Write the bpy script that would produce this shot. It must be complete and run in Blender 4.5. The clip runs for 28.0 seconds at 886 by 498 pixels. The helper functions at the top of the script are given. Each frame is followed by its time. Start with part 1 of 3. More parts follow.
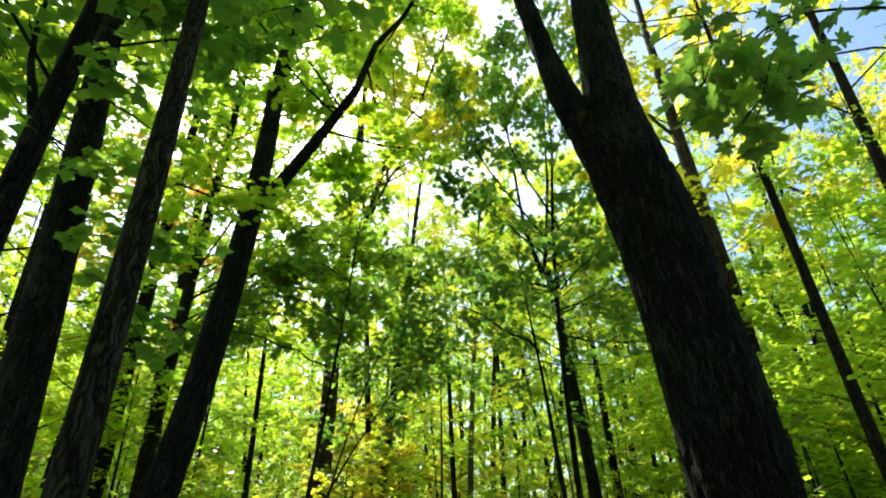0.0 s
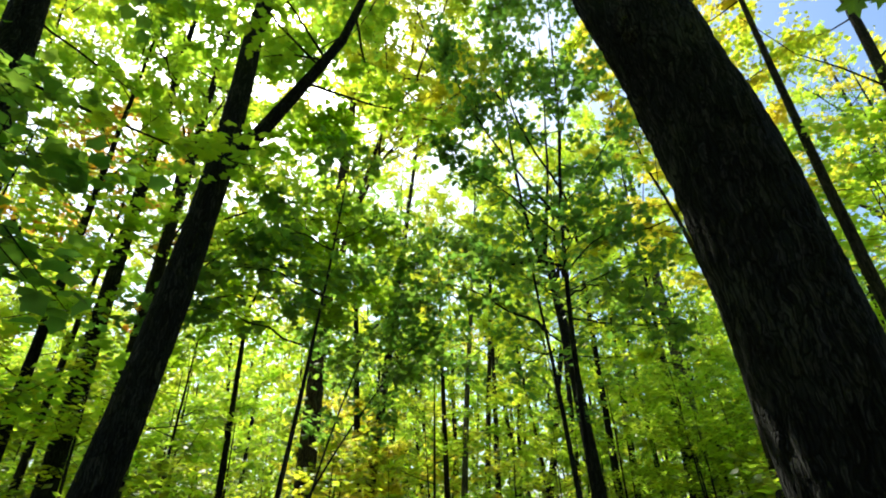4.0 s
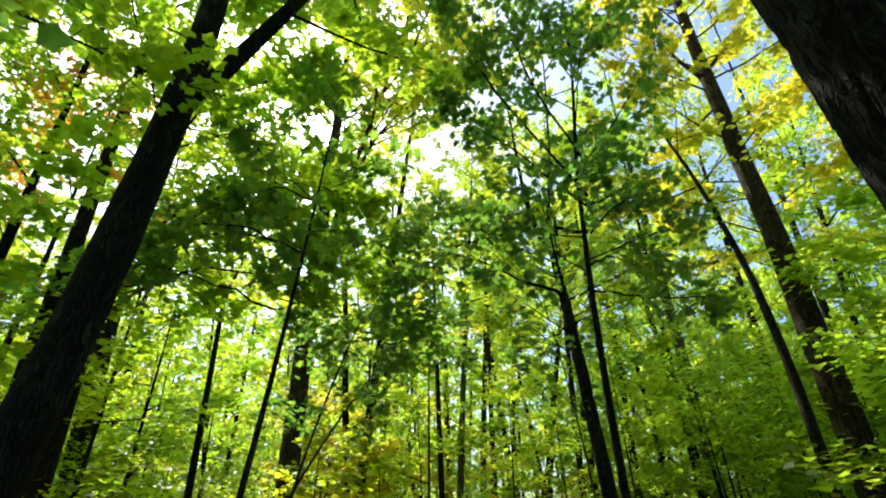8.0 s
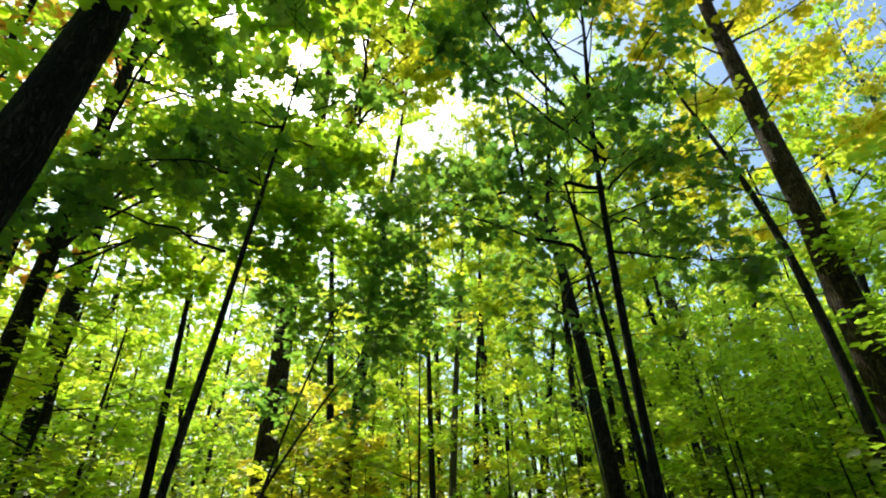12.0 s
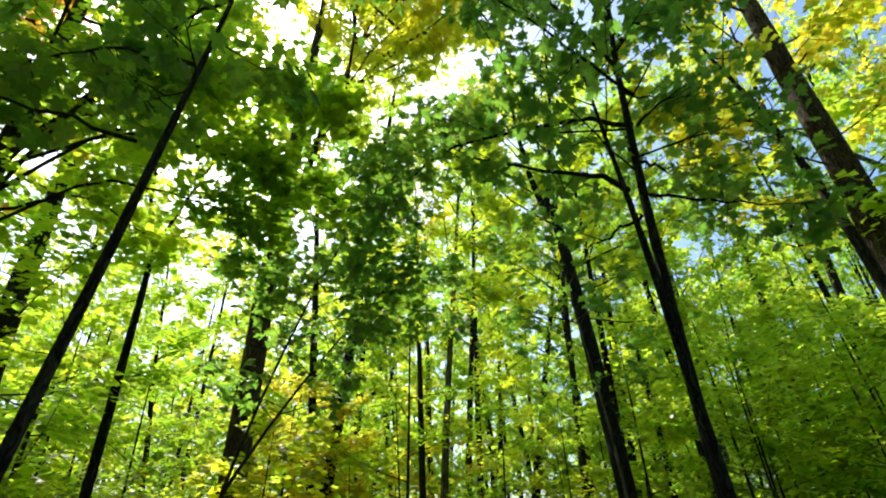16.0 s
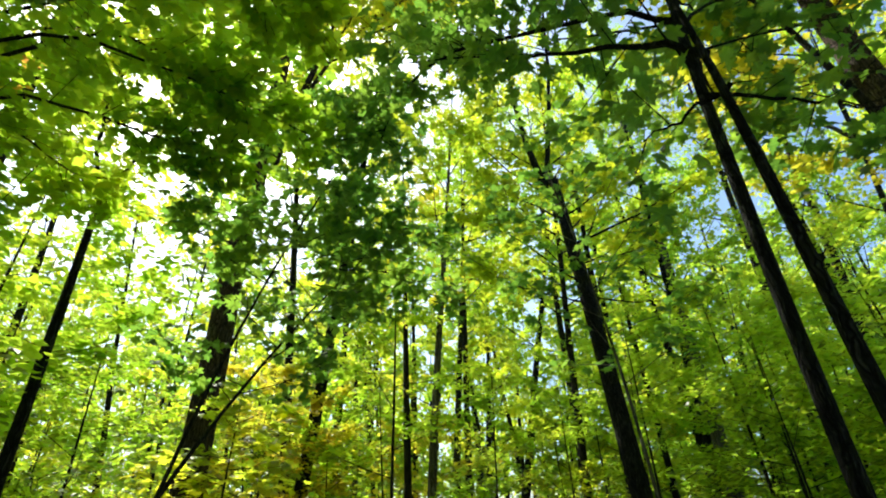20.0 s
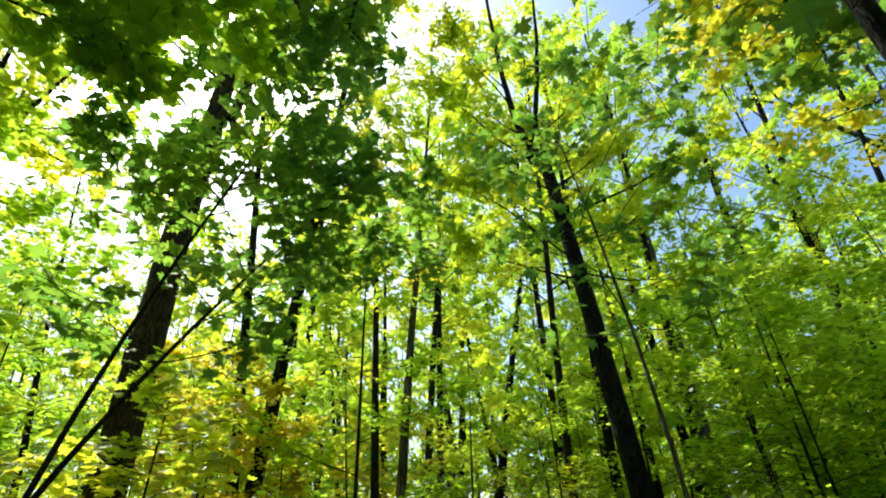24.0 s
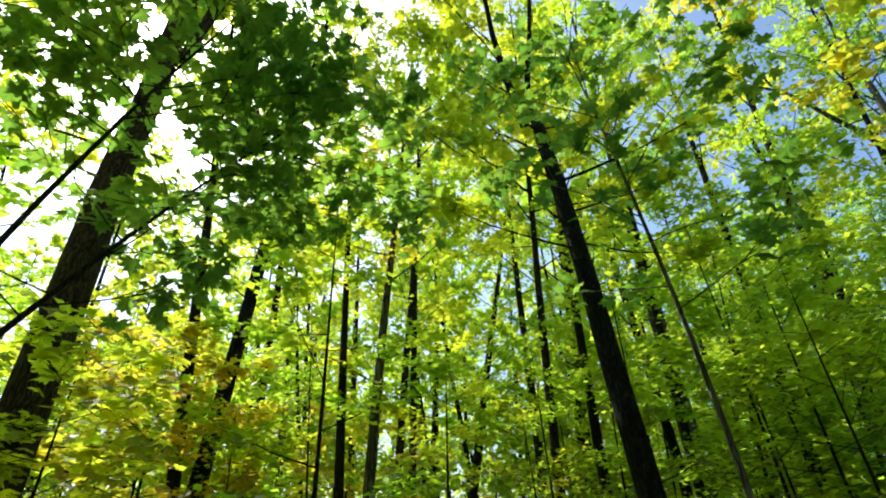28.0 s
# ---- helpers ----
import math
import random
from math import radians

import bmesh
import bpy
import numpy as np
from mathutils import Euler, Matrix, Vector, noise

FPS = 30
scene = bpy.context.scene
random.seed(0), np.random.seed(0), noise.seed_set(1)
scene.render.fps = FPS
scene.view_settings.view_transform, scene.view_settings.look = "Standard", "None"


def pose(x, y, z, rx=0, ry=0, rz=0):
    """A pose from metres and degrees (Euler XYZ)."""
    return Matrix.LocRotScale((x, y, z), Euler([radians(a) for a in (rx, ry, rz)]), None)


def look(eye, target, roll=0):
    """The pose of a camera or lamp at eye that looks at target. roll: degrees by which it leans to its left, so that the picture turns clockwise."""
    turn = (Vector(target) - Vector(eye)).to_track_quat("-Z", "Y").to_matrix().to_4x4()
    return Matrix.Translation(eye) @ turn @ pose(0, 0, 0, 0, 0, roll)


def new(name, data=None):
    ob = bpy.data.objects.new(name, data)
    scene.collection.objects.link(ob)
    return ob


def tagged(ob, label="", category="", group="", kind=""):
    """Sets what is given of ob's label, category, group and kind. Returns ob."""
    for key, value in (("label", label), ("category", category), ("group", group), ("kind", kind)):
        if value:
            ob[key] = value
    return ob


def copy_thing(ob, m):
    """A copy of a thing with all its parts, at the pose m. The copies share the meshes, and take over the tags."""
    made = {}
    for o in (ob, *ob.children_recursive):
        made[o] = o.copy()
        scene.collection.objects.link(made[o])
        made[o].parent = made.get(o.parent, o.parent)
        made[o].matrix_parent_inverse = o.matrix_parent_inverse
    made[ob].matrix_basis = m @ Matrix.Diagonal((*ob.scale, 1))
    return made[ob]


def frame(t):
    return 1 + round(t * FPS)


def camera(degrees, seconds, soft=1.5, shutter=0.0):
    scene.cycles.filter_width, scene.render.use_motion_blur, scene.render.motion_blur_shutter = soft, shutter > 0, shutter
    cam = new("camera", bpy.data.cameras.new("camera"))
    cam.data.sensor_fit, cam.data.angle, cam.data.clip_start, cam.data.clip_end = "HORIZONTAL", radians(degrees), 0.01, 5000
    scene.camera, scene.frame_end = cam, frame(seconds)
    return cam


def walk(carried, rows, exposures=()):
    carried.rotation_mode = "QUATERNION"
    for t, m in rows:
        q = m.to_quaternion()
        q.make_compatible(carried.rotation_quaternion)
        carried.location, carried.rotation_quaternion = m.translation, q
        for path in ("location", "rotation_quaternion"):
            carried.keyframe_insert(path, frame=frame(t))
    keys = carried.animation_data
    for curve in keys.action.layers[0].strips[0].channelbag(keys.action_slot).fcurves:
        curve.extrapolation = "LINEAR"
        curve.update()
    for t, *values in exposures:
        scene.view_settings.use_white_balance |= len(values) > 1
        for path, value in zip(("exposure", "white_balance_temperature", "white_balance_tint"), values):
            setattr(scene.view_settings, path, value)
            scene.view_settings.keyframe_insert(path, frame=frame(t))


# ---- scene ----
cam = camera(82.7, 28.0, soft=2.0)
METRES, EYE, TILT, LEAN, TURN = 8.0, 1.5, 0.0, 0.0, 0.0
ROWS = [
    (0.0, 0.0, 0.0, 0.0, 0.43, 28.89, 0.77),
    (0.5, 0.0012, 0.0171, 0.0016, 0.31, 28.9, 0.79),
    (1.0, 0.0017, 0.032, 0.0031, 0.22, 28.91, 0.81),
    (1.5, 0.0008, 0.0458, 0.0027, 0.11, 28.92, 0.82),
    (2.0, -0.0014, 0.06, 0.0037, -0.01, 28.95, 0.82),
    (2.5, -0.0028, 0.0756, 0.0056, -0.11, 28.93, 0.76),
    (3.0, -0.0036, 0.0931, 0.0049, -0.24, 28.93, 0.75),
    (3.5, -0.004, 0.108, 0.0064, -0.35, 28.91, 0.77),
    (5.5, -0.0189, 0.1833, 0.0104, -0.98, 28.97, 0.88),
    (6.0, -0.0193, 0.1982, 0.0102, -1.08, 28.96, 0.93),
    (6.5, -0.019, 0.2153, 0.011, -1.17, 29.0, 0.98),
    (7.0, -0.0208, 0.232, 0.0103, -1.31, 29.04, 1.04),
    (7.5, -0.0209, 0.2474, 0.0106, -1.4, 29.04, 1.0),
    (8.0, -0.0227, 0.263, 0.0125, -1.55, 29.06, 1.0),
    (8.5, -0.0231, 0.2804, 0.0128, -1.69, 29.07, 0.96),
    (9.0, -0.0226, 0.2953, 0.0121, -1.82, 29.1, 0.99),
    (9.5, -0.0221, 0.3123, 0.0139, -1.92, 29.12, 1.01),
    (10.0, -0.0225, 0.3266, 0.013, -2.03, 29.16, 1.02),
    (10.5, -0.0247, 0.3451, 0.0131, -2.2, 29.16, 1.01),
    (11.0, -0.0253, 0.361, 0.0138, -2.32, 29.17, 1.05),
    (11.5, -0.0244, 0.3797, 0.0122, -2.47, 29.21, 1.09),
    (12.0, -0.0227, 0.3965, 0.0129, -2.58, 29.22, 1.12),
    (12.5, -0.0218, 0.4138, 0.0133, -2.71, 29.26, 1.13),
    (14.5, -0.0228, 0.4874, 0.0121, -3.35, 29.46, 1.16),
    (15.0, -0.0212, 0.5037, 0.0143, -3.45, 29.48, 1.16),
    (15.5, -0.0204, 0.5211, 0.0148, -3.53, 29.53, 1.16),
    (16.0, -0.0217, 0.538, 0.0148, -3.69, 29.52, 1.2),
    (16.5, -0.0223, 0.5583, 0.0166, -3.86, 29.51, 1.21),
    (17.0, -0.0228, 0.5768, 0.0161, -4.03, 29.49, 1.21),
    (17.5, -0.0217, 0.5979, 0.0164, -4.22, 29.5, 1.26),
    (18.0, -0.0208, 0.6157, 0.0175, -4.37, 29.52, 1.25),
    (18.5, -0.0219, 0.636, 0.0161, -4.58, 29.55, 1.29),
    (19.0, -0.0235, 0.6534, 0.0182, -4.8, 29.57, 1.32),
    (19.5, -0.0234, 0.6729, 0.0182, -5.08, 29.6, 1.39),
    (20.0, -0.0227, 0.6897, 0.016, -5.37, 29.64, 1.5),
    (20.5, -0.021, 0.7094, 0.0167, -5.71, 29.66, 1.58),
    (21.0, -0.021, 0.7285, 0.0157, -6.07, 29.67, 1.6),
    (21.5, -0.0221, 0.7455, 0.0167, -6.44, 29.66, 1.57),
    (23.5, -0.0145, 0.8255, 0.0209, -8.28, 29.75, 1.88),
    (24.0, -0.0138, 0.843, 0.0202, -8.59, 29.7, 1.9),
    (24.5, -0.0135, 0.862, 0.0228, -8.94, 29.68, 1.92),
    (25.0, -0.0122, 0.8823, 0.0224, -9.32, 29.65, 1.95),
    (25.5, -0.0094, 0.9006, 0.0228, -9.61, 29.63, 1.96),
    (26.0, -0.0066, 0.9164, 0.0243, -9.93, 29.61, 1.97),
    (26.5, -0.0053, 0.9366, 0.0231, -10.34, 29.61, 1.99),
    (27.0, -0.0047, 0.9572, 0.0244, -10.79, 29.6, 1.97),
    (27.5, -0.003, 0.975, 0.025, -11.29, 29.59, 2.0),
    (28.0, 0.0003, 0.9939, 0.0241, -11.79, 29.57, 2.03),
]
walk(cam, [(t, pose(0, 0, EYE, TILT, LEAN, TURN) @ pose(METRES * x, METRES * y, METRES * z, 90 + pitch, roll, yaw)) for t, x, y, z, yaw, pitch, roll in ROWS],
     exposures=[(0.0, 1.0, 6500, 2), (7.0, 0.76, 6500, 1), (20.0, 0.76, 6500, 1), (24.0, 0.72, 6500, 1), (28.0, 0.62, 6500, 1)])

# ---- sky, sun ----
SUN_AZ, SUN_EL = -27.0, 50.0          # degrees: clockwise from +y, above the horizon
world = bpy.data.worlds.new("sky")
scene.world = world
world.use_nodes = True
wn = world.node_tree
sky = wn.nodes.new("ShaderNodeTexSky")
sky.sky_type, sky.sun_disc = "NISHITA", False
sky.sun_elevation, sky.sun_rotation = radians(SUN_EL), radians(SUN_AZ)
sky.air_density, sky.dust_density, sky.ozone_density = 1.0, 3.0, 6.0
wn.nodes["Background"].inputs["Strength"].default_value = 0.165
wn.links.new(sky.outputs[0], wn.nodes["Background"].inputs["Color"])
sun = new("sun", bpy.data.lights.new("sun", "SUN"))
sun.data.energy, sun.data.angle, sun.data.color = 4.6, radians(0.5), (1.0, 0.93, 0.8)
toward = Vector((math.sin(radians(SUN_AZ)) * math.cos(radians(SUN_EL)), math.cos(radians(SUN_AZ)) * math.cos(radians(SUN_EL)), math.sin(radians(SUN_EL))))
sun.matrix_world = look(toward * 60, (0, 0, 0))

# ---- materials ----


def nodes_of(name):
    m = bpy.data.materials.new(name)
    m.use_nodes = True
    t = m.node_tree
    t.nodes.clear()
    out = t.nodes.new("ShaderNodeOutputMaterial")
    return m, t, out


def ramp_of(t, stops):
    r = t.nodes.new("ShaderNodeValToRGB")
    e = r.color_ramp.elements
    e[0].position, e[0].color = stops[0][0], (*stops[0][1], 1)
    e[1].position, e[1].color = stops[-1][0], (*stops[-1][1], 1)
    for p, c in stops[1:-1]:
        k = e.new(p)
        k.color = (*c, 1)
    return r


def leaf_material(name, top, through_colour, through_share=0.8, gloss=0.05):
    """Leaf: top is a ramp of base colours over the leaves, through_colour the ramp of light let through."""
    m, t, out = nodes_of(name)
    L = t.links.new
    geo, info = t.nodes.new("ShaderNodeNewGeometry"), t.nodes.new("ShaderNodeObjectInfo")
    add = t.nodes.new("ShaderNodeMath")
    add.operation = "ADD"
    wrap = t.nodes.new("ShaderNodeMath")
    wrap.operation = "FRACT"
    L(geo.outputs["Random Per Island"], add.inputs[0])
    L(info.outputs["Random"], add.inputs[1])
    L(add.outputs[0], wrap.inputs[0])
    big = t.nodes.new("ShaderNodeTexNoise")
    big.inputs["Scale"].default_value, big.inputs["Detail"].default_value = 0.5, 2
    L(geo.outputs["Position"], big.inputs["Vector"])
    fine = t.nodes.new("ShaderNodeTexNoise")
    fine.inputs["Scale"].default_value = 45
    L(geo.outputs["Position"], fine.inputs["Vector"])
    mix = t.nodes.new("ShaderNodeMath")
    mix.operation = "MULTIPLY_ADD"
    mix.inputs[1].default_value = 0.55
    L(wrap.outputs[0], mix.inputs[0])
    half = t.nodes.new("ShaderNodeMath")
    half.operation = "MULTIPLY_ADD"
    half.inputs[1].default_value, half.inputs[2].default_value = 1.6, -0.54
    L(big.outputs["Fac"], half.inputs[0])
    L(half.outputs[0], mix.inputs[2])
    f2 = t.nodes.new("ShaderNodeMath")
    f2.operation = "MULTIPLY_ADD"
    f2.inputs[1].default_value, f2.inputs[2].default_value = 0.3, -0.15
    L(fine.outputs["Fac"], f2.inputs[0])
    su = t.nodes.new("ShaderNodeMath")
    su.operation = "ADD"
    L(mix.outputs[0], su.inputs[0])
    L(f2.outputs[0], su.inputs[1])
    ra, rb = ramp_of(t, top), ramp_of(t, through_colour)
    L(su.outputs[0], ra.inputs[0])
    L(su.outputs[0], rb.inputs[0])
    dif, tra, glo = t.nodes.new("ShaderNodeBsdfDiffuse"), t.nodes.new("ShaderNodeBsdfTranslucent"), t.nodes.new("ShaderNodeBsdfGlossy")
    L(ra.outputs[0], dif.inputs[0])
    L(rb.outputs[0], tra.inputs[0])
    glo.inputs["Roughness"].default_value = 0.42
    s1, s2 = t.nodes.new("ShaderNodeMixShader"), t.nodes.new("ShaderNodeMixShader")
    s1.inputs[0].default_value = through_share
    s2.inputs[0].default_value = gloss
    L(dif.outputs[0], s1.inputs[1])
    L(tra.outputs[0], s1.inputs[2])
    L(s1.outputs[0], s2.inputs[1])
    L(glo.outputs[0], s2.inputs[2])
    L(s2.outputs[0], out.inputs[0])
    return m


GREEN = leaf_material("maple_leaf_green",
                      [(0.0, (0.055, 0.110, 0.025)), (0.5, (0.085, 0.140, 0.030)), (1.0, (0.125, 0.175, 0.034))],
                      [(0.0, (0.34, 0.60, 0.045)), (0.5, (0.50, 0.71, 0.050)), (1.0, (0.72, 0.80, 0.055))])
# the green leaf darkened: shade from the canopy is put into its colours
SHADED = leaf_material("maple_leaf_shaded",
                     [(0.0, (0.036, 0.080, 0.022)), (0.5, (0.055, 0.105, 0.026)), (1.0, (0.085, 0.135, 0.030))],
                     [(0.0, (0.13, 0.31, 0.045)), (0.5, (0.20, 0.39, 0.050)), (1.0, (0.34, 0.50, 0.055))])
LIME = leaf_material("maple_leaf_lime",
                     [(0.0, (0.080, 0.140, 0.026)), (0.5, (0.125, 0.175, 0.030)), (1.0, (0.180, 0.205, 0.034))],
                     [(0.0, (0.47, 0.69, 0.045)), (0.5, (0.67, 0.78, 0.050)), (1.0, (0.87, 0.82, 0.06))])
YELLOW = leaf_material("maple_leaf_yellow",
                       [(0.0, (0.12, 0.17, 0.028)), (0.5, (0.24, 0.22, 0.030)), (1.0, (0.36, 0.27, 0.040))],
                       [(0.0, (0.62, 0.70, 0.060)), (0.5, (0.84, 0.76, 0.065)), (1.0, (0.92, 0.72, 0.070))])
GOLD = leaf_material("maple_leaf_gold",
                     [(0.0, (0.10, 0.155, 0.026)), (0.5, (0.18, 0.195, 0.030)), (1.0, (0.27, 0.235, 0.036))],
                     [(0.0, (0.58, 0.74, 0.050)), (0.5, (0.80, 0.82, 0.055)), (1.0, (0.93, 0.82, 0.065))])
ORANGE = leaf_material("maple_leaf_orange",
                       [(0.0, (0.20, 0.17, 0.02)), (0.5, (0.34, 0.20, 0.03)), (1.0, (0.38, 0.16, 0.03))],
                       [(0.0, (0.80, 0.62, 0.05)), (0.5, (0.88, 0.50, 0.07)), (1.0, (0.88, 0.40, 0.09))])


def bark_material(name, dark, mid, pale, ridge, depth):
    """Bark of long plates with furrows between them, lichen patches and fine grain. ridge: plates to the metre."""
    m, t, out = nodes_of(name)
    L = t.links.new
    co = t.nodes.new("ShaderNodeTexCoord")
    wav = t.nodes.new("ShaderNodeTexNoise")
    wav.inputs["Scale"].default_value, wav.inputs["Detail"].default_value = 6, 3
    L(co.outputs["Object"], wav.inputs["Vector"])
    warp = t.nodes.new("ShaderNodeMixRGB")
    warp.blend_type = "LINEAR_LIGHT"
    warp.inputs[0].default_value = 0.05
    L(co.outputs["Object"], warp.inputs[1])
    L(wav.outputs["Color"], warp.inputs[2])
    mp = t.nodes.new("ShaderNodeMapping")
    mp.inputs["Scale"].default_value = (ridge, ridge, ridge * 0.085)
    L(warp.outputs[0], mp.inputs["Vector"])
    vo = t.nodes.new("ShaderNodeTexVoronoi")
    vo.feature = "DISTANCE_TO_EDGE"
    vo.inputs["Scale"].default_value = 1.0
    L(mp.outputs[0], vo.inputs["Vector"])
    cell = t.nodes.new("ShaderNodeTexVoronoi")
    cell.inputs["Scale"].default_value = 1.0
    L(mp.outputs[0], cell.inputs["Vector"])
    n1 = t.nodes.new("ShaderNodeTexNoise")
    n1.inputs["Scale"].default_value, n1.inputs["Detail"].default_value = 3.0, 8
    L(mp.outputs[0], n1.inputs["Vector"])
    n2 = t.nodes.new("ShaderNodeTexNoise")
    n2.inputs["Scale"].default_value, n2.inputs["Detail"].default_value = 2.2, 3
    L(co.outputs["Object"], n2.inputs["Vector"])
    n3 = t.nodes.new("ShaderNodeTexNoise")
    n3.inputs["Scale"].default_value, n3.inputs["Detail"].default_value = 90, 4
    L(co.outputs["Object"], n3.inputs["Vector"])
    tone = t.nodes.new("ShaderNodeMath")
    tone.operation = "MULTIPLY_ADD"
    tone.inputs[1].default_value = 0.25
    sep = t.nodes.new("ShaderNodeSeparateColor")
    L(cell.outputs["Color"], sep.inputs[0])
    L(sep.outputs[0], tone.inputs[0])
    L(n1.outputs["Fac"], tone.inputs[2])
    r1 = ramp_of(t, [(0.35, dark), (0.65, mid), (1.0, pale)])
    L(tone.outputs[0], r1.inputs[0])
    lich = ramp_of(t, [(0.55, (0, 0, 0)), (0.72, (0.4, 0.4, 0.4))])
    L(n2.outputs["Fac"], lich.inputs[0])
    mx = t.nodes.new("ShaderNodeMixRGB")
    mx.inputs[2].default_value = (pale[0] * 1.05, pale[1] * 1.15, pale[2], 1)
    L(lich.outputs[0], mx.inputs[0])
    L(r1.outputs[0], mx.inputs[1])
    crack = ramp_of(t, [(0.0, (0, 0, 0)), (0.16, (1, 1, 1))])
    L(vo.outputs["Distance"], crack.inputs[0])
    fur = t.nodes.new("ShaderNodeMixRGB")
    fur.inputs[1].default_value = (dark[0] * 0.6, dark[1] * 0.6, dark[2] * 0.6, 1)
    L(crack.outputs[0], fur.inputs[0])
    L(mx.outputs[0], fur.inputs[2])
    p = t.nodes.new("ShaderNodeBsdfPrincipled")
    p.inputs["Roughness"].default_value = 0.9
    p.inputs["Specular IOR Level"].default_value = 0.165
    L(fur.outputs[0], p.inputs["Base Color"])
    h = t.nodes.new("ShaderNodeMath")
    h.operation = "MULTIPLY_ADD"
    h.inputs[1].default_value = 0.8
    L(crack.outputs[0], h.inputs[0])
    L(tone.outputs[0], h.inputs[2])
    h2 = t.nodes.new("ShaderNodeMath")
    h2.operation = "MULTIPLY_ADD"
    h2.inputs[1].default_value = 0.3
    L(n3.outputs["Fac"], h2.inputs[0])
    L(h.outputs[0], h2.inputs[2])
    b = t.nodes.new("ShaderNodeBump")
    b.inputs["Strength"].default_value, b.inputs["Distance"].default_value = 1.0, depth
    L(h2.outputs[0], b.inputs["Height"])
    L(b.outputs[0], p.inputs["Normal"])
    L(p.outputs[0], out.inputs[0])
    return m


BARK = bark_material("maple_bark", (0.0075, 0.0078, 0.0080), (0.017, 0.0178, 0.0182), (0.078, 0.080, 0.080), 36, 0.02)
BARK_THIN = bark_material("young_maple_bark", (0.014, 0.012, 0.010), (0.032, 0.028, 0.023), (0.08, 0.072, 0.06), 34, 0.008)
# maple bark in lighter, browner tones: the sunlight on it is part of the colour
BARK_SUNLIT = bark_material("sunlit_maple_bark", (0.030, 0.021, 0.016), (0.080, 0.057, 0.041), (0.17, 0.133, 0.104), 30, 0.02)
BARK_GREY = bark_material("flaky_maple_bark", (0.012, 0.011, 0.010), (0.042, 0.039, 0.035), (0.15, 0.142, 0.13), 40, 0.02)
BARK_PALE = bark_material("beech_bark", (0.06, 0.055, 0.048), (0.13, 0.118, 0.10), (0.24, 0.228, 0.198), 14, 0.006)


def ground_material():
    m, t, out = nodes_of("leaf_litter")
    L = t.links.new
    co = t.nodes.new("ShaderNodeTexCoord")
    vo = t.nodes.new("ShaderNodeTexVoronoi")
    vo.inputs["Scale"].default_value = 11
    no = t.nodes.new("ShaderNodeTexNoise")
    no.inputs["Scale"].default_value = 0.7
    L(co.outputs["Object"], vo.inputs["Vector"])
    L(co.outputs["Object"], no.inputs["Vector"])
    r = ramp_of(t, [(0.0, (0.06, 0.035, 0.018)), (0.5, (0.14, 0.085, 0.035)), (0.8, (0.20, 0.13, 0.04)), (1.0, (0.10, 0.12, 0.03))])
    L(vo.outputs["Color"], r.inputs[0])
    mx = t.nodes.new("ShaderNodeMixRGB")
    mx.inputs[2].default_value = (0.05, 0.09, 0.02, 1)
    r2 = ramp_of(t, [(0.5, (0, 0, 0)), (0.65, (1, 1, 1))])
    L(no.outputs["Fac"], r2.inputs[0])
    L(r2.outputs[0], mx.inputs[0])
    L(r.outputs[0], mx.inputs[1])
    p = t.nodes.new("ShaderNodeBsdfPrincipled")
    p.inputs["Roughness"].default_value = 0.9
    b = t.nodes.new("ShaderNodeBump")
    b.inputs["Distance"].default_value = 0.04
    L(vo.outputs["Distance"], b.inputs["Height"])
    L(b.outputs[0], p.inputs["Normal"])
    L(mx.outputs[0], p.inputs["Base Color"])
    L(p.outputs[0], out.inputs[0])
    return m


LITTER = ground_material()

# ---- ground ----


def rise(x, y):
    """Height of the forest floor."""
    r = math.hypot(x, y - 6)
    return 0.18 * (noise.noise((x * 0.13, y * 0.13, 3.1)) + 0.4 * noise.noise((x * 0.4, y * 0.4, 7.7))) * min(1, r / 6) - 0.02


def build_ground():
    side = 110
    s = np.linspace(-1, 1, side)
    line = 60 * s + 640 * s ** 7
    verts = [(x, y + 6, rise(x, y + 6)) for y in line for x in line]
    faces = [(j * side + i, j * side + i + 1, (j + 1) * side + i + 1, (j + 1) * side + i) for j in range(side - 1) for i in range(side - 1)]
    me = bpy.data.meshes.new("ground")
    me.from_pydata(verts, [], faces)
    me.polygons.foreach_set("use_smooth", [True] * len(faces))
    me.materials.append(LITTER)
    tagged(new("ground", me), "forest floor of brown leaf litter and low green growth", "forest floor", kind="structure")


build_ground()

# ---- leaves and stems ----
OUT_NEAR = [(0, 0), (0.14, -0.12), (0.44, -0.10), (0.31, 0.12), (0.66, 0.30), (0.58, 0.46), (0.30, 0.46), (0.34, 0.74), (0.14, 0.72), (0, 1.05)]
OUT_MID = [(0, 0), (0.36, -0.04), (0.38, 0.18), (0.54, 0.46), (0.32, 0.58), (0, 1.05)]
OUT_OVAL = [(0, 0), (0.46, 0.12), (0.44, 0.55), (0, 1.0)]
OUT_FAR = [(0, 0), (0.52, 0.42), (0, 1.05)]


def leaf_shape(half, curl, centre):
    """Verts and triangles of a lobed leaf, folded along its rib. half: its right side's outline, from stalk to tip."""
    ring = list(half) + [(-x, y) for x, y in half[-2:0:-1]]
    v = [(x, y, -curl * abs(x) - curl * 0.55 * y * y + 0.04 * math.sin(9 * x + 5 * y)) for x, y in ring]
    n = len(v)
    if centre:
        v.append((0, 0.36, 0.02))
        tri = [(n, i, (i + 1) % n) for i in range(n)]
    else:
        tri = [(0, i, i + 1) for i in range(1, n - 1)]
    return np.array(v), np.array(tri)


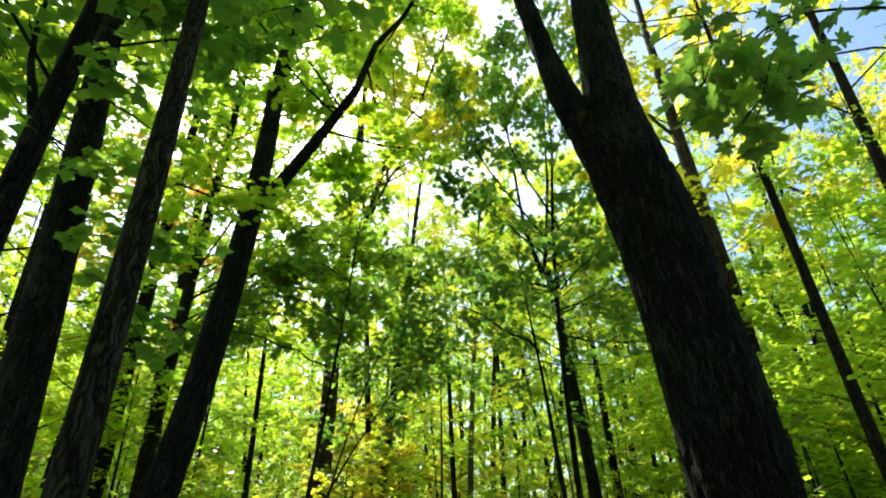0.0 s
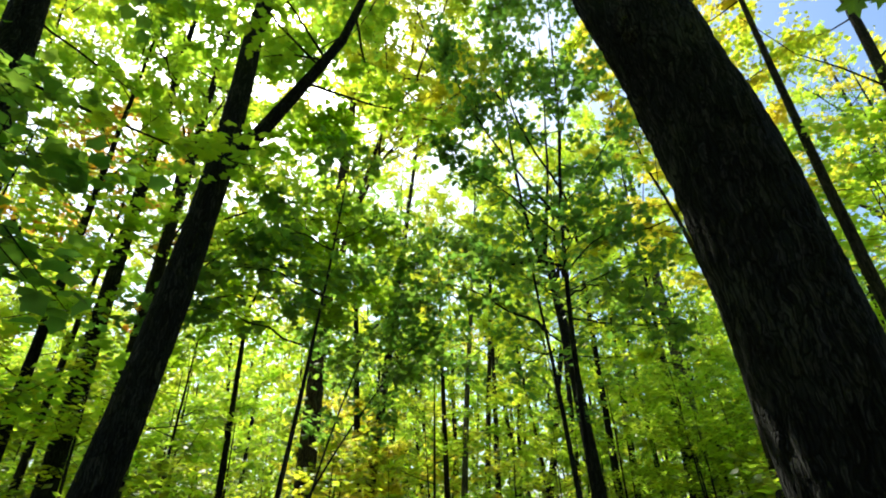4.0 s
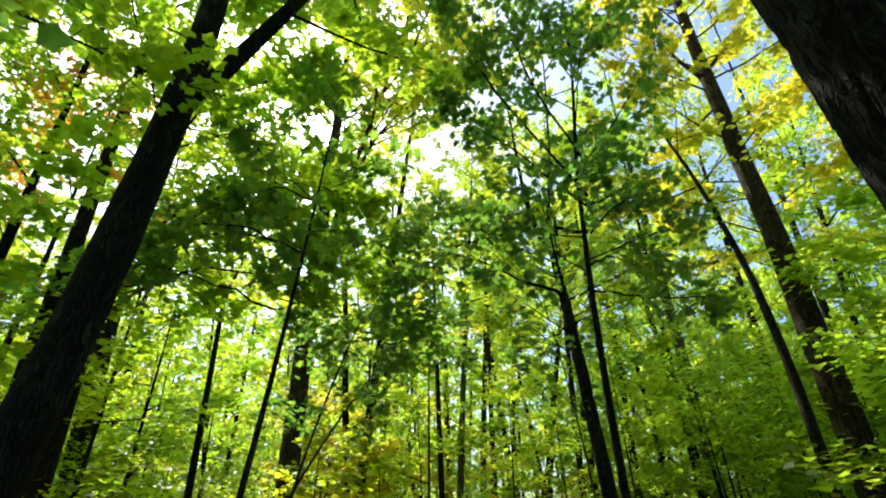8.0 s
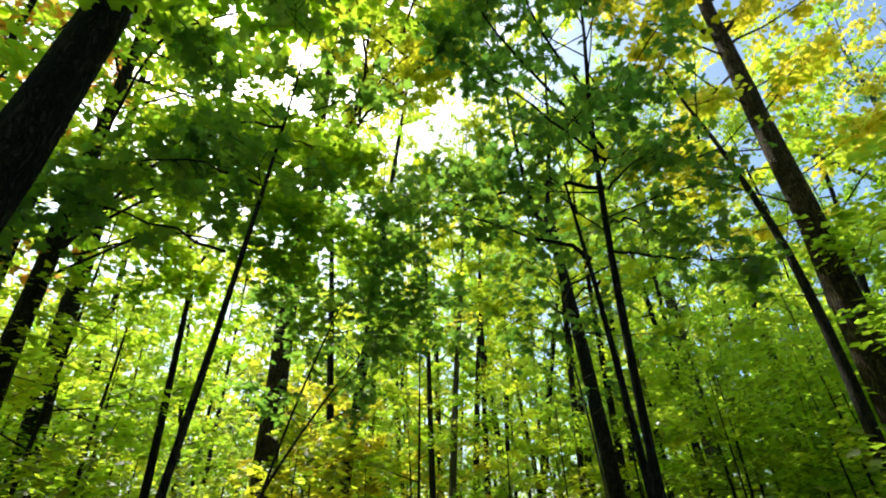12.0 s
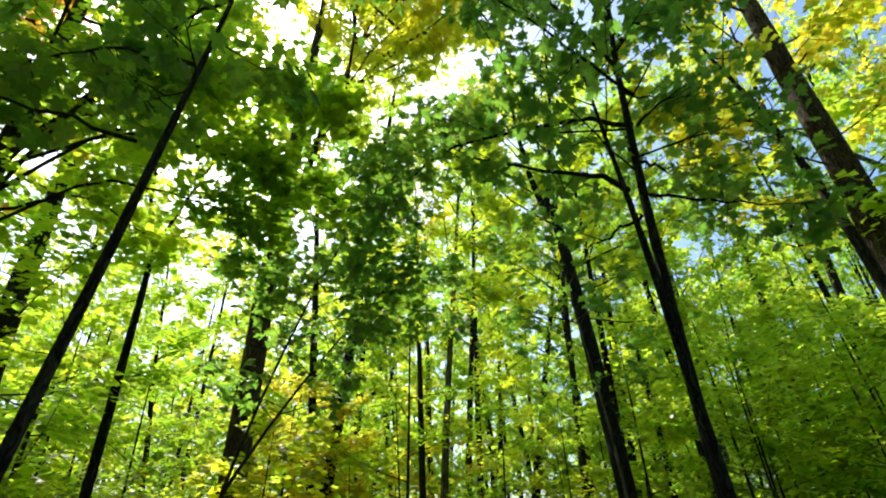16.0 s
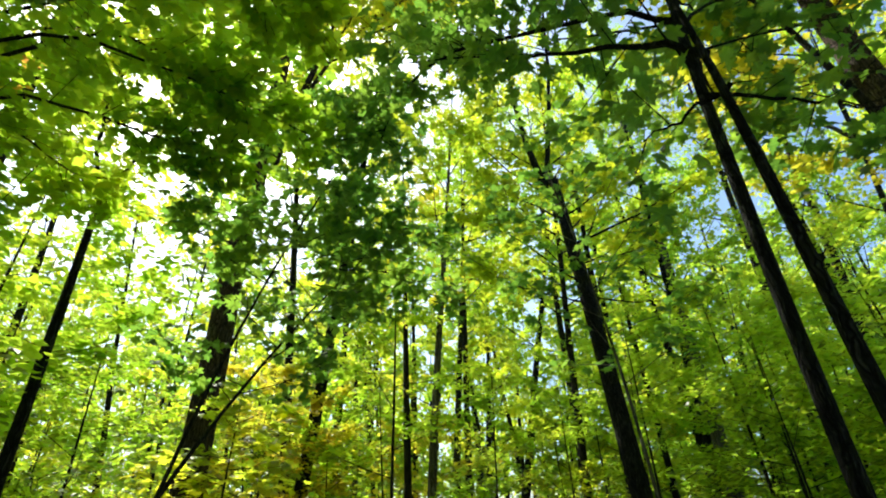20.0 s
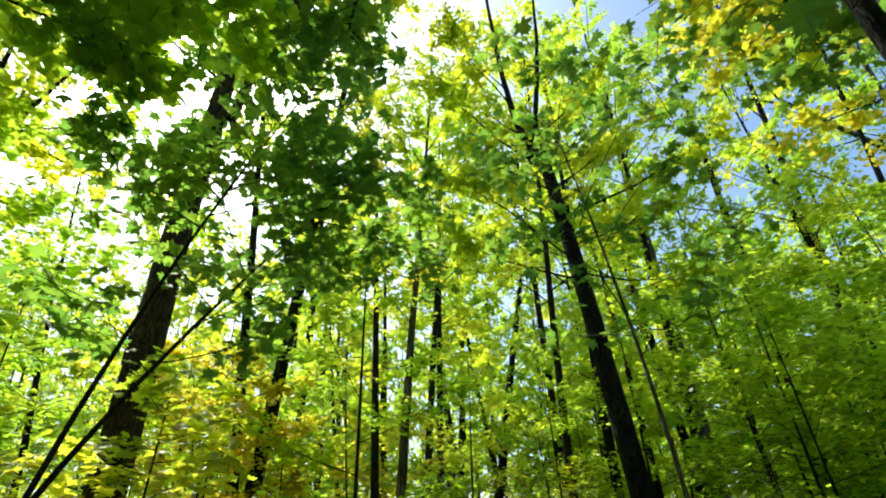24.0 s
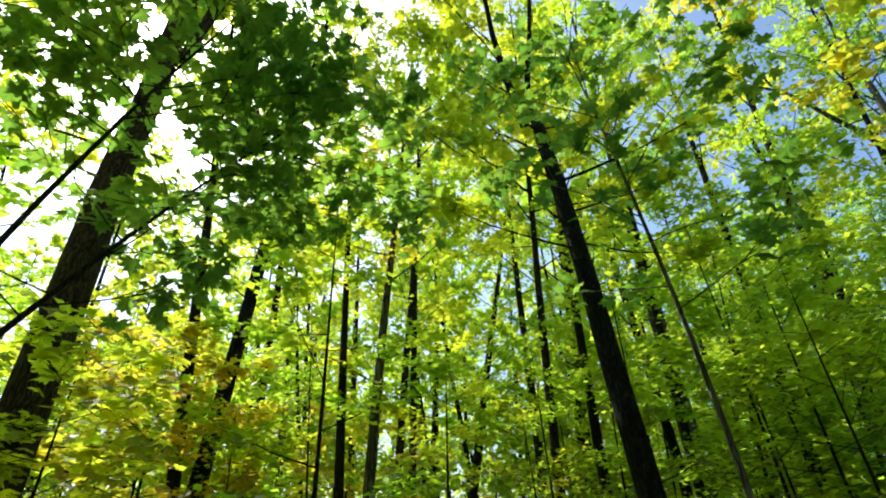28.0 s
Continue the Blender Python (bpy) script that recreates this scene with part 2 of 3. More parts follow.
OVAL = leaf_shape(OUT_OVAL, 0.25, False)
NEAR, MID, FAR = leaf_shape(OUT_NEAR, 0.28, True), leaf_shape(OUT_MID, 0.25, False), leaf_shape(OUT_FAR, 0.22, False)
PATH_A, PATH_B = np.array((0.0, -0.4, 1.5)), np.array((0.0, 8.3, 1.68))


def off_path(p):
    """Distance of points from the line on which the camera goes."""
    d = PATH_B - PATH_A
    u = np.clip(((p - PATH_A) @ d) / (d @ d), 0, 1)
    return np.linalg.norm(p - PATH_A - u[:, None] * d, axis=1)


def axes_of(fwd, nrm):
    n = nrm / np.linalg.norm(nrm, axis=1, keepdims=True)
    f = fwd - n * np.sum(n * fwd, axis=1, keepdims=True)
    f /= np.linalg.norm(f, axis=1, keepdims=True) + 1e-9
    return np.cross(f, n), f, n


def leaf_mesh(name, leaves, shape, material):
    """One mesh of many leaves. leaves: places, ways, normals and sizes."""
    pos, fwd, nrm, size = leaves
    r, f, n = axes_of(fwd, nrm)
    tv, tt = shape
    k, m = len(pos), len(tv)
    verts = pos[:, None] + size[:, None, None] * (r[:, None] * tv[None, :, :1] + f[:, None] * tv[None, :, 1:2] + n[:, None] * tv[None, :, 2:])
    idx = (tt[None] + (np.arange(k) * m)[:, None, None]).reshape(-1)
    nt = len(tt) * k
    me = bpy.data.meshes.new(name)
    me.vertices.add(k * m)
    me.vertices.foreach_set("co", verts.astype(np.float32).ravel())
    me.loops.add(nt * 3)
    me.loops.foreach_set("vertex_index", idx.astype(np.int32))
    me.polygons.add(nt)
    me.polygons.foreach_set("loop_start", np.arange(0, nt * 3, 3, dtype=np.int32))
    me.update(calc_edges=True)
    me.materials.append(material)
    return me


def tube(pts, radii, seg, rough=0.0, seed=0, furrow=0.0):
    """Verts and faces of a round stem along pts, closed at the tip. furrow: depth in metres of the gaps between plates of bark."""
    p = np.asarray(pts, float)
    d = np.gradient(p, axis=0)
    d /= np.linalg.norm(d, axis=1, keepdims=True) + 1e-9
    side = np.cross(d, np.where(np.abs(d[:, 2:3]) > 0.8, (0.0, 1.0, 0.0), (0.0, 0.0, 1.0)))
    side /= np.linalg.norm(side, axis=1, keepdims=True)
    for i in range(1, len(side)):
        side[i] = side[i - 1] - d[i] * (side[i - 1] @ d[i])
        side[i] /= np.linalg.norm(side[i])
    up = np.cross(d, side)
    a = np.linspace(0, 2 * math.pi, seg, endpoint=False)
    ring = side[:, None] * np.cos(a)[None, :, None] + up[:, None] * np.sin(a)[None, :, None]
    r = np.broadcast_to(np.asarray(radii, float)[:, None], ring.shape[:2]).copy()
    if rough:
        for i in range(len(p)):
            for j in range(seg):
                q = (p[i] + ring[i, j] * r[i, j])
                r[i, j] *= 1 + rough * (noise.noise((q[0] * 3 + seed, q[1] * 3, q[2] * 1.2)) + 0.5 * noise.noise((q[0] * 9 + seed, q[1] * 9, q[2] * 2.2))
                                     - 0.7 * max(0, 0.3 - abs(noise.noise((q[0] * 15 + seed, q[1] * 15, q[2] * 3.0)))))
                if furrow:
                    w = noise.noise((q[0] * 7, q[1] * 7, q[2] * 4 + seed)) * 0.05
                    gap = abs(noise.noise(((q[0] + w) * 17 + seed, (q[1] + w) * 17, q[2] * 1.9)))
                    crack = abs(noise.noise((q[0] * 6 + seed, q[1] * 6, q[2] * 9 + w * 60)))
                    r[i, j] -= furrow * (max(0, 0.22 - gap) * 4.5 + max(0, 0.1 - crack) * 3 - 0.6 * noise.noise((q[0] * 30, q[1] * 30, q[2] * 5 + seed)))
    v = (p[:, None] + ring * r[..., None]).reshape(-1, 3)
    n = len(p)
    f = [(i * seg + j, i * seg + (j + 1) % seg, (i + 1) * seg + (j + 1) % seg, (i + 1) * seg + j) for i in range(n - 1) for j in range(seg)]
    f.append(tuple((n - 1) * seg + j for j in range(seg)))
    return v, f


def mesh_of(name, pieces, material):
    """One smooth mesh of several tubes."""
    vs, fs, at = [], [], 0
    for v, f in pieces:
        vs.append(v)
        fs += [tuple(i + at for i in q) for q in f]
        at += len(v)
    me = bpy.data.meshes.new(name)
    me.from_pydata(np.concatenate(vs).tolist(), [], fs)
    me.polygons.foreach_set("use_smooth", [True] * len(fs))
    me.materials.append(material)
    return me


def part(name, me, parent, label=""):
    ob = new(name, me)
    ob.parent = parent
    if label:
        ob["label"] = label
    return ob


def bend(a, b, n, sag, rng, wob=0.09):
    """A slightly crooked line from a to b that sags (or, below nought, arches) in the middle."""
    a, b = np.asarray(a, float), np.asarray(b, float)
    s = np.linspace(0, 1, n)[:, None]
    ln = np.linalg.norm(b - a)
    p = a + (b - a) * s
    p[:, 2] -= sag * ln * 4 * (s * (1 - s))[:, 0]
    w = rng.normal(0, wob * ln, (n, 3)) * (s * (1.2 - s))
    w = np.cumsum(w, axis=0) * 0.35
    return p + w * np.sin(s * math.pi) + 0


def line_at(p, u):
    i = np.clip(u * (len(p) - 1), 0, len(p) - 1.001)
    k = i.astype(int)
    w = (i - k)[:, None]
    return p[k] * (1 - w) + p[k + 1] * w, p[k + 1] - p[k]


def twigs_on(p, rng, per_metre, reach, flat=0.2):
    """Twigs along a limb: starts and ends."""
    ln = np.linalg.norm(np.diff(p, axis=0), axis=1).sum()
    n = max(2, int(per_metre * ln))
    u = np.sqrt(rng.uniform(0.03, 1, n))
    a, d = line_at(p, u)
    d /= np.linalg.norm(d, axis=1, keepdims=True)
    side = np.cross(d, (0, 0, 1.0))
    side /= np.linalg.norm(side, axis=1, keepdims=True) + 1e-6
    way = d * rng.uniform(0.2, 0.9, (n, 1)) + side * np.where(rng.random((n, 1)) < 0.5, -1, 1) * rng.uniform(0.35, 1, (n, 1))
    way[:, 2] += rng.normal(0.02, flat, n)
    way /= np.linalg.norm(way, axis=1, keepdims=True)
    return a, a + way * (reach * rng.uniform(0.45, 1.1, n) * (1.15 - 0.5 * u))[:, None]


def leaves_on(a, b, rng, each, size, tilt=0.38, loose=0.05):
    """Leaves along twigs from a to b, each of them that many, lying roughly level."""
    n = len(a)
    s = rng.uniform(0.12, 1.03, (n, each, 1))
    pos = (a[:, None] + (b - a)[:, None] * s).reshape(-1, 3)
    way = np.repeat(b - a, each, axis=0)
    way /= np.linalg.norm(way, axis=1, keepdims=True) + 1e-6
    out = np.cross(way, (0, 0, 1.0)) * np.where(rng.random((n * each, 1)) < 0.5, -1, 1)
    fwd = way * rng.uniform(0.1, 1, (n * each, 1)) + out * rng.uniform(0.3, 1, (n * each, 1)) + rng.normal(0, 0.2, (n * each, 3))
    fwd[:, 2] -= 0.3 + 0.4 * (tilt > 0.6)
    pos = pos + rng.normal(0, loose, pos.shape) + 0.5 * loose * fwd
    nrm = rng.normal(0, tilt, (n * each, 3)) * (1, 1, 0.2) + (0, 0, 1.0)
    return pos, fwd, nrm, size * rng.uniform(0.7, 1.2, n * each)


def joined(sets):
    return [np.concatenate([s[i] for s in sets]) for i in range(4)]


def kept(leaves, ok):
    return [x[ok] for x in leaves]


LEAF_MESHES = {}


def single_leaves(tree, base, leaves, count, material, limb_of):
    """The leaves that hang nearest to the way, as objects of their own; gives back the rest."""
    pos, fwd, nrm, size = leaves
    order = np.argsort(off_path(pos))
    pick = order[:count]
    r, f, n = axes_of(fwd[pick], nrm[pick])
    if material.name not in LEAF_MESHES:
        LEAF_MESHES[material.name] = []
        for curl in (0.12, 0.3, 0.48):
            v, tri = leaf_shape(OUT_NEAR, curl, True)
            me = bpy.data.meshes.new("leaf")
            me.from_pydata(v.tolist(), [], tri.tolist())
            me.materials.append(material)
            LEAF_MESHES[material.name].append(me)
    for k, i in enumerate(pick):
        ob = part("leaf", LEAF_MESHES[material.name][k % 3], limb_of[i] or tree)
        s = size[i]
        ob.matrix_local = Matrix((
            (*(s * c for c in (r[k][0], f[k][0], n[k][0])), pos[i][0] - base[0]),
            (*(s * c for c in (r[k][1], f[k][1], n[k][1])), pos[i][1] - base[1]),
            (*(s * c for c in (r[k][2], f[k][2], n[k][2])), pos[i][2] - base[2]),
            (0, 0, 0, 1)))
    rest = np.ones(len(pos), bool)
    rest[pick] = False
    return kept(leaves, rest)


def stem_at(row, z):
    """The middle line of a stem: base, lean and curve, straight on above 8 m."""
    x, y, ax, ay, cx, cy = row
    z = np.asarray(z, float)
    q = np.where(z < 8, (z / 5) ** 2, 2.56 + (z - 8) * 0.4)
    return np.stack([x + ax * z + cx * q, y + ay * z + cy * q, z], -1)


def grow(name, row, wide, at, height, low, reach, limbs, material, bark, label, group="", seed=0, shape=MID, size=0.115,
         per=6.0, each=14, twig=0.85, hand=(), singles=0, seg=8, rough=0.0, clear=1.0, category="tree", top=1.0, tilt=0.38, twig_wood=True, steep=1.0, split=True, even=0, on_forks=0.0, back=False):
    """A tree: an Empty at its foot with trunk, limbs and crown. row: base x, y, lean, curve; wide: its diameter at the height at."""
    rng = np.random.default_rng(1000 + seed)
    foot = np.array((row[0], row[1], rise(row[0], row[1]) - 0.06))
    tree = new(name)
    tree.location = foot
    tagged(tree, label, category, group)
    tree.empty_display_size = 0.2
    hs = height * top
    z = np.linspace(0, hs, max(9, int(hs / (0.026 if seg > 50 else 0.1 if rough else 0.5 if twig_wood else 1.2))))
    line = stem_at(row, z)
    line[:, 2] += foot[2]
    if not rough:
        line[:, :2] += np.cumsum(rng.normal(0, 0.006 * math.sqrt(wide / 0.2), (len(z), 2)), axis=0)
    taper = lambda q: 1 - 0.9 * (q / (even or height)) ** 1.3
    rad = wide / 2 * taper(z) / taper(at) * (1 + 0.45 * np.exp(-z / 0.3))
    part("trunk", mesh_of("trunk", [tube(line - foot, rad, seg, rough, seed, 0.016 if seg > 50 else 0)], bark), tree)
    sets, wood, limb_of = [], [], []
    todo = []
    for pts, r0, leafy in hand:
        todo.append((np.array(pts, float), r0, leafy))
    for i in range(limbs):
        u = (i + rng.uniform(0.1, 0.9)) / limbs
        zz = low + (height * 0.97 - low) * u
        a = stem_at(row, np.array([zz]))[0] + (0, 0, foot[2])
        if zz > hs:
            fork = np.array(hand[i % 2][0])
            zz = min(zz, fork[-1, 2])
            a = np.array([np.interp(zz, fork[:, 2], fork[:, q]) for q in range(3)])
        elif rng.random() < on_forks:
            fork = np.array(hand[i % len(hand)][0])
            a = line_at(fork, np.array([rng.uniform(0.3, 1)]))[0][0]
            u = min(1, max(0, (a[2] - low) / (height - low)))
        az = i * 2.4 + seed + rng.normal(0, 0.3)
        if back:
            az = math.pi / 2 + 1.9 * math.sin(az)
        ln = reach * (0.45 + 1.1 * math.sin(math.pi * min(1, u * 0.85 + 0.12)) ** 0.8) * rng.uniform(0.6, 1.05) * 0.7
        el = radians((22 + 36 * u) * steep + rng.normal(0, 7))
        b = a + ln * np.array((math.cos(az) * math.cos(el), math.sin(az) * math.cos(el), math.sin(el)))
        todo.append((bend(a, b, 8, rng.uniform(-0.02, 0.05), rng), max(0.006, min(0.0065 * ln * (1 + wide), wide * 0.2 * (1.05 - 0.8 * u))), 1.0))
    for p, r0, leafy in todo:
        if len(p) < 7:
            t = np.linspace(0, len(p) - 1, 12)
            p = np.stack([np.interp(t, np.arange(len(p)), p[:, k]) for k in range(3)], -1)
            p[1:-1] = 0.25 * p[:-2] + 0.5 * p[1:-1] + 0.25 * p[2:]
            p[1:] += rng.normal(0, 0.012, (len(p) - 1, 3))
        if r0 > 0.15:
            t = np.linspace(0, len(p) - 1, 110)
            p = np.stack([np.interp(t, np.arange(len(p)), p[:, k]) for k in range(3)], -1)
            for _ in range(40):
                p[1:-1] = 0.25 * p[:-2] + 0.5 * p[1:-1] + 0.25 * p[2:]
        if not twig_wood:
            p = p[[0, 2, 4, len(p) - 1]]
        piece = tube(p - foot, r0 * np.linspace(1, 0.22, len(p)), 130 if r0 > 0.15 else 9 if r0 > 0.03 else 5 if twig_wood else 4, 0.05 if r0 > 0.15 else 0, seed, 0.014 if r0 > 0.15 else 0)
        if leafy > 0:
            a, b = twigs_on(p, rng, per * leafy, twig)
            if twig_wood:
                ok = off_path(b) > clear
                for q0, q1 in zip(a[ok], b[ok]):
                    wood.append(tube(np.array((q0, q1)) - foot, (0.005, 0.002), 3))
            sets.append(leaves_on(a, b, rng, each, size, tilt, 0.09 if shape is NEAR else 0.05))
        limb = part("limb", mesh_of("limb", [piece], bark), tree) if split else None
        if not split:
            wood.append(piece)
        if leafy > 0:
            limb_of += [limb] * len(sets[-1][0])
    if sets:
        lv = joined(sets)
        free = off_path(lv[0]) > clear
        lv = kept(lv, free)
        if singles:
            lv = single_leaves(tree, foot, lv, singles, material, [ob for ob, ok in zip(limb_of, free) if ok])
        lv[0] = lv[0] - foot
        tagged(part("crown", leaf_mesh("crown", lv, shape, material), tree), kind="stuff")
    if wood:
        tagged(part("brushwood", mesh_of("brushwood", wood, bark), tree), kind="stuff")
    return tree


MAPLES = "maples of the wood"

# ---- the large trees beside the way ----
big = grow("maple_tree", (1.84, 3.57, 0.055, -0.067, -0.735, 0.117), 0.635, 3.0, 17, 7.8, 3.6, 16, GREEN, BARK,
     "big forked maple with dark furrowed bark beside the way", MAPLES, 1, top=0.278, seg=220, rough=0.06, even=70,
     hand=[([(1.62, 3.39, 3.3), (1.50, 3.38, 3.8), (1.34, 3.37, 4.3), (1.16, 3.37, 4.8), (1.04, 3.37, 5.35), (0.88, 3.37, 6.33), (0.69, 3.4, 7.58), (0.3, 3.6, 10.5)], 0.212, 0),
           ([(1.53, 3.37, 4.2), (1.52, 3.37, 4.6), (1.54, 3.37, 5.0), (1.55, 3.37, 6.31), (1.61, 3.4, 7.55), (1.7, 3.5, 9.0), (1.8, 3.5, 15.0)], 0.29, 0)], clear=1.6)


def knot_of(tree, at, size, seed):
    """A lump of grown-over bark."""
    bm = bmesh.new()
    bmesh.ops.create_icosphere(bm, subdivisions=4, radius=1)
    for v in bm.verts:
        n = v.co.normalized()
        k = 1 + 0.35 * noise.noise(n * 2.3 + Vector((seed, 0, 0))) + 0.16 * noise.noise(n * 6.0) - 0.3 * max(0, 0.25 - abs(noise.noise(n * 4.5)))
        v.co = Vector((n.x * size[0], n.y * size[1], n.z * size[2])) * k
    me = bpy.data.meshes.new("knot")
    bm.to_mesh(me)
    bm.free()
    me.polygons.foreach_set("use_smooth", [True] * len(me.polygons))
    me.materials.append(BARK_GREY)
    ob = part("knot", me, tree, "rough grown-over wound in the fork")
    ob.location = Vector(at) - tree.location


knot_of(big, (1.19, 3.2, 4.52), (0.045, 0.06, 0.10), 3)
knot_of(big, (1.23, 3.19, 4.36), (0.05, 0.05, 0.06), 8)
grow("maple_tree", (4.9, 2.1, -0.02, 0.0, 0.0, 0.0), 0.10, 3.0, 7.6, 6.4, 1.0, 3, SHADED, BARK_THIN,
     "slender maple that holds a shaded leafy branch over the way", MAPLES, 19, per=6, each=4, shape=NEAR, singles=150, size=0.13, twig=0.4,
     hand=[([(4.85, 2.1, 4.1), (2.75, 2.1, 4.4), (2.22, 2.1, 4.32), (1.85, 2.1, 4.03), (1.52, 2.1, 3.74)], 0.014, 0.9),
           ([(2.22, 2.1, 4.32), (1.86, 2.15, 4.4), (1.65, 2.15, 4.26)], 0.007, 1.1),
           ([(4.85, 2.1, 3.8), (2.6, 2.1, 4.05), (2.07, 2.1, 3.8), (1.7, 2.1, 3.5)], 0.011, 0.8)], clear=1.45, tilt=0.8)
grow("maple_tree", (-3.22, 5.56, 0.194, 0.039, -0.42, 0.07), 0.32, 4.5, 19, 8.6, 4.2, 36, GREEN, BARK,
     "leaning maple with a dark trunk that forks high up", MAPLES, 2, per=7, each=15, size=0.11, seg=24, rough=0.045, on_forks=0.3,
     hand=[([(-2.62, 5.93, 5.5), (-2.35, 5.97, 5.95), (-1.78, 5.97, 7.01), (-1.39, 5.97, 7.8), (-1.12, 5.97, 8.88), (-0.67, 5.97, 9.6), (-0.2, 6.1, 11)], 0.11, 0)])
grow("maple_tree", (-3.24, 14.25, -0.017, 0.034, 0.07, 0.06), 0.46, 4.5, 24, 6.5, 4.6, 40, GOLD, BARK_SUNLIT,
     "tall maple with sunlit reddish brown bark and a forked crown", MAPLES, 3, seg=16, on_forks=0.5, size=0.10, per=9.5, each=22, shape=OVAL,
     hand=[([(-2.95, 14.7, 9.0), (-2.74, 14.7, 10.3), (-2.42, 14.6, 11.6), (-1.72, 14.5, 14.4), (-1.01, 14.5, 17.0), (-0.6, 14.4, 20.0)], 0.11, 0.6),
           ([(-2.66, 14.6, 10.5), (-1.9, 14.5, 12.4), (-0.9, 14.5, 14.0), (0.13, 14.5, 15.1)], 0.06, 0.6),
           ([(-1.72, 14.5, 14.4), (-0.6, 14.3, 16.2), (0.9, 14.0, 17.6)], 0.04, 0.6)])
grow("maple_tree", (1.91, 7.69, -0.066, 0.023, 0.31, -0.01), 0.083, 3.0, 12.0, 4.3, 2.3, 26, SHADED, BARK,
     "slender dark maple with long low branches and broad leaves", MAPLES, 4, per=6, each=11, size=0.11, shape=NEAR, singles=300, seg=12, tilt=0.75,
     hand=[([(1.98, 7.85, 5.05), (1.42, 7.88, 5.14), (0.71, 8.2, 5.2), (-0.09, 8.37, 4.96), (-0.4, 9.6, 5.1)], 0.028, 1.2),
           ([(0.71, 8.2, 5.2), (0.5, 8.8, 5.9), (0.4, 9.3, 6.4)], 0.014, 1.5),
           ([(2.05, 7.8, 5.6), (0.9, 7.7, 7.4), (0.3, 7.6, 8.8), (0.1, 7.6, 9.8)], 0.024, 1.4),
           ([(2.1, 7.8, 6.2), (1.3, 7.6, 7.8), (1.2, 7.5, 9.3), (1.2, 7.5, 10.8)], 0.022, 1.4),
           ([(2.05, 7.8, 5.4), (0.9, 7.6, 6.4), (0.1, 7.6, 7.0)], 0.02, 1.4),
           ([(1.9, 7.75, 4.5), (2.4, 8.3, 4.95), (2.9, 8.7, 5.0), (3.5, 9.0, 4.9)], 0.018, 1.7), ([(2.0, 7.8, 5.0), (2.5, 8.0, 5.6), (3.2, 8.2, 5.9)], 0.018, 1.6),
           ([(1.85, 7.75, 4.15), (2.39, 7.63, 4.0), (3.33, 7.63, 4.01)], 0.018, 1.5)], clear=1.2)
grow("maple_tree", (1.60, 7.11, -0.040, -0.004, -0.18, 0.01), 0.054, 2.8, 5.4, 4.2, 1.3, 6, SHADED, BARK,
     "thin dark maple stem with a long branch stretched across", MAPLES, 5, per=4.5, each=9, size=0.108, shape=NEAR, singles=200, seg=10, tilt=0.75,
     hand=[([(1.36, 7.1, 3.7), (1.25, 7.25, 3.95), (0.96, 7.38, 4.07), (0.6, 8.0, 4.7), (-0.09, 8.37, 5.0)], 0.026, 1.6),
           ([(1.42, 7.1, 3.5), (1.27, 7.3, 3.45), (1.05, 7.38, 3.37)], 0.014, 1.0)], clear=1.2)
grow("maple_tree", (5.60, 9.24, 0.071, 0.031, -0.11, 0.06), 0.39, 5.0, 20, 5.5, 3.5, 32, YELLOW, BARK_SUNLIT,
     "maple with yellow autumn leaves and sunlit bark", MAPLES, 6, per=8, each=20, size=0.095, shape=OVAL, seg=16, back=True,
     hand=[([(5.75, 9.65, 10.0), (5.16, 9.6, 10.8), (5.03, 9.6, 12.0)], 0.05, 0.8), ([(5.8, 9.65, 10.1), (6.5, 9.6, 10.9), (7.07, 9.6, 11.6)], 0.05, 0.8)])
grow("maple_tree", (4.25, 8.31, 0.212, 0.066, -0.62, 0.17), 0.105, 4.8, 9.5, 5.8, 2.0, 9, GOLD, BARK_THIN,
     "slender crooked maple with yellowing leaves", MAPLES, 7,
     hand=[([(4.2, 8.7, 6.4), (3.34, 8.62, 6.04), (2.64, 8.62, 5.67)], 0.018, 0.3)])
grow("maple_tree", (4.79, 5.90, -0.026, 0.009, 0.05, 0.00), 0.125, 4.0, 16, 8.5, 2.8, 20, GOLD, BARK_THIN,
     "slim maple with yellowish green leaves behind a bigger trunk", MAPLES, 8, each=18, size=0.1, even=13)
grow("maple_tree", (3.74, 13.53, -0.056, 0.069, 0.02, 0.06), 0.30, 3.8, 11, 5.2, 3.4, 22, LIME, BARK,
     "tall straight maple that forks high in a lime green crown", MAPLES, 9, per=8, each=22, size=0.095, shape=OVAL, seg=16, top=0.78, even=19, back=True,
     hand=[([(3.22, 14.6, 8.4), (2.95, 14.5, 9.3), (2.72, 14.4, 10.36), (2.63, 14.3, 11.42), (2.45, 14.3, 14.0), (2.3, 14.2, 19.0)], 0.09, 0),
           ([(2.4, 14.3, 15.0), (1.3, 14.0, 16.6), (0.2, 13.8, 17.6)], 0.035, 2.2), ([(2.35, 14.2, 16.5), (1.5, 13.4, 17.8), (0.9, 12.8, 18.8)], 0.03, 2.2),
           ([(2.4, 14.3, 14.6), (1.5, 15.0, 16.0), (0.5, 15.6, 16.8)], 0.03, 2.2), ([(3.95, 14.4, 15.5), (4.8, 14.0, 16.8), (5.6, 13.5, 17.8)], 0.03, 2.0),
           ([(3.25, 14.6, 8.6), (3.4, 14.5, 9.6), (3.67, 14.4, 11.7), (3.9, 14.4, 14.5), (4.1, 14.4, 18.5)], 0.075, 0)])
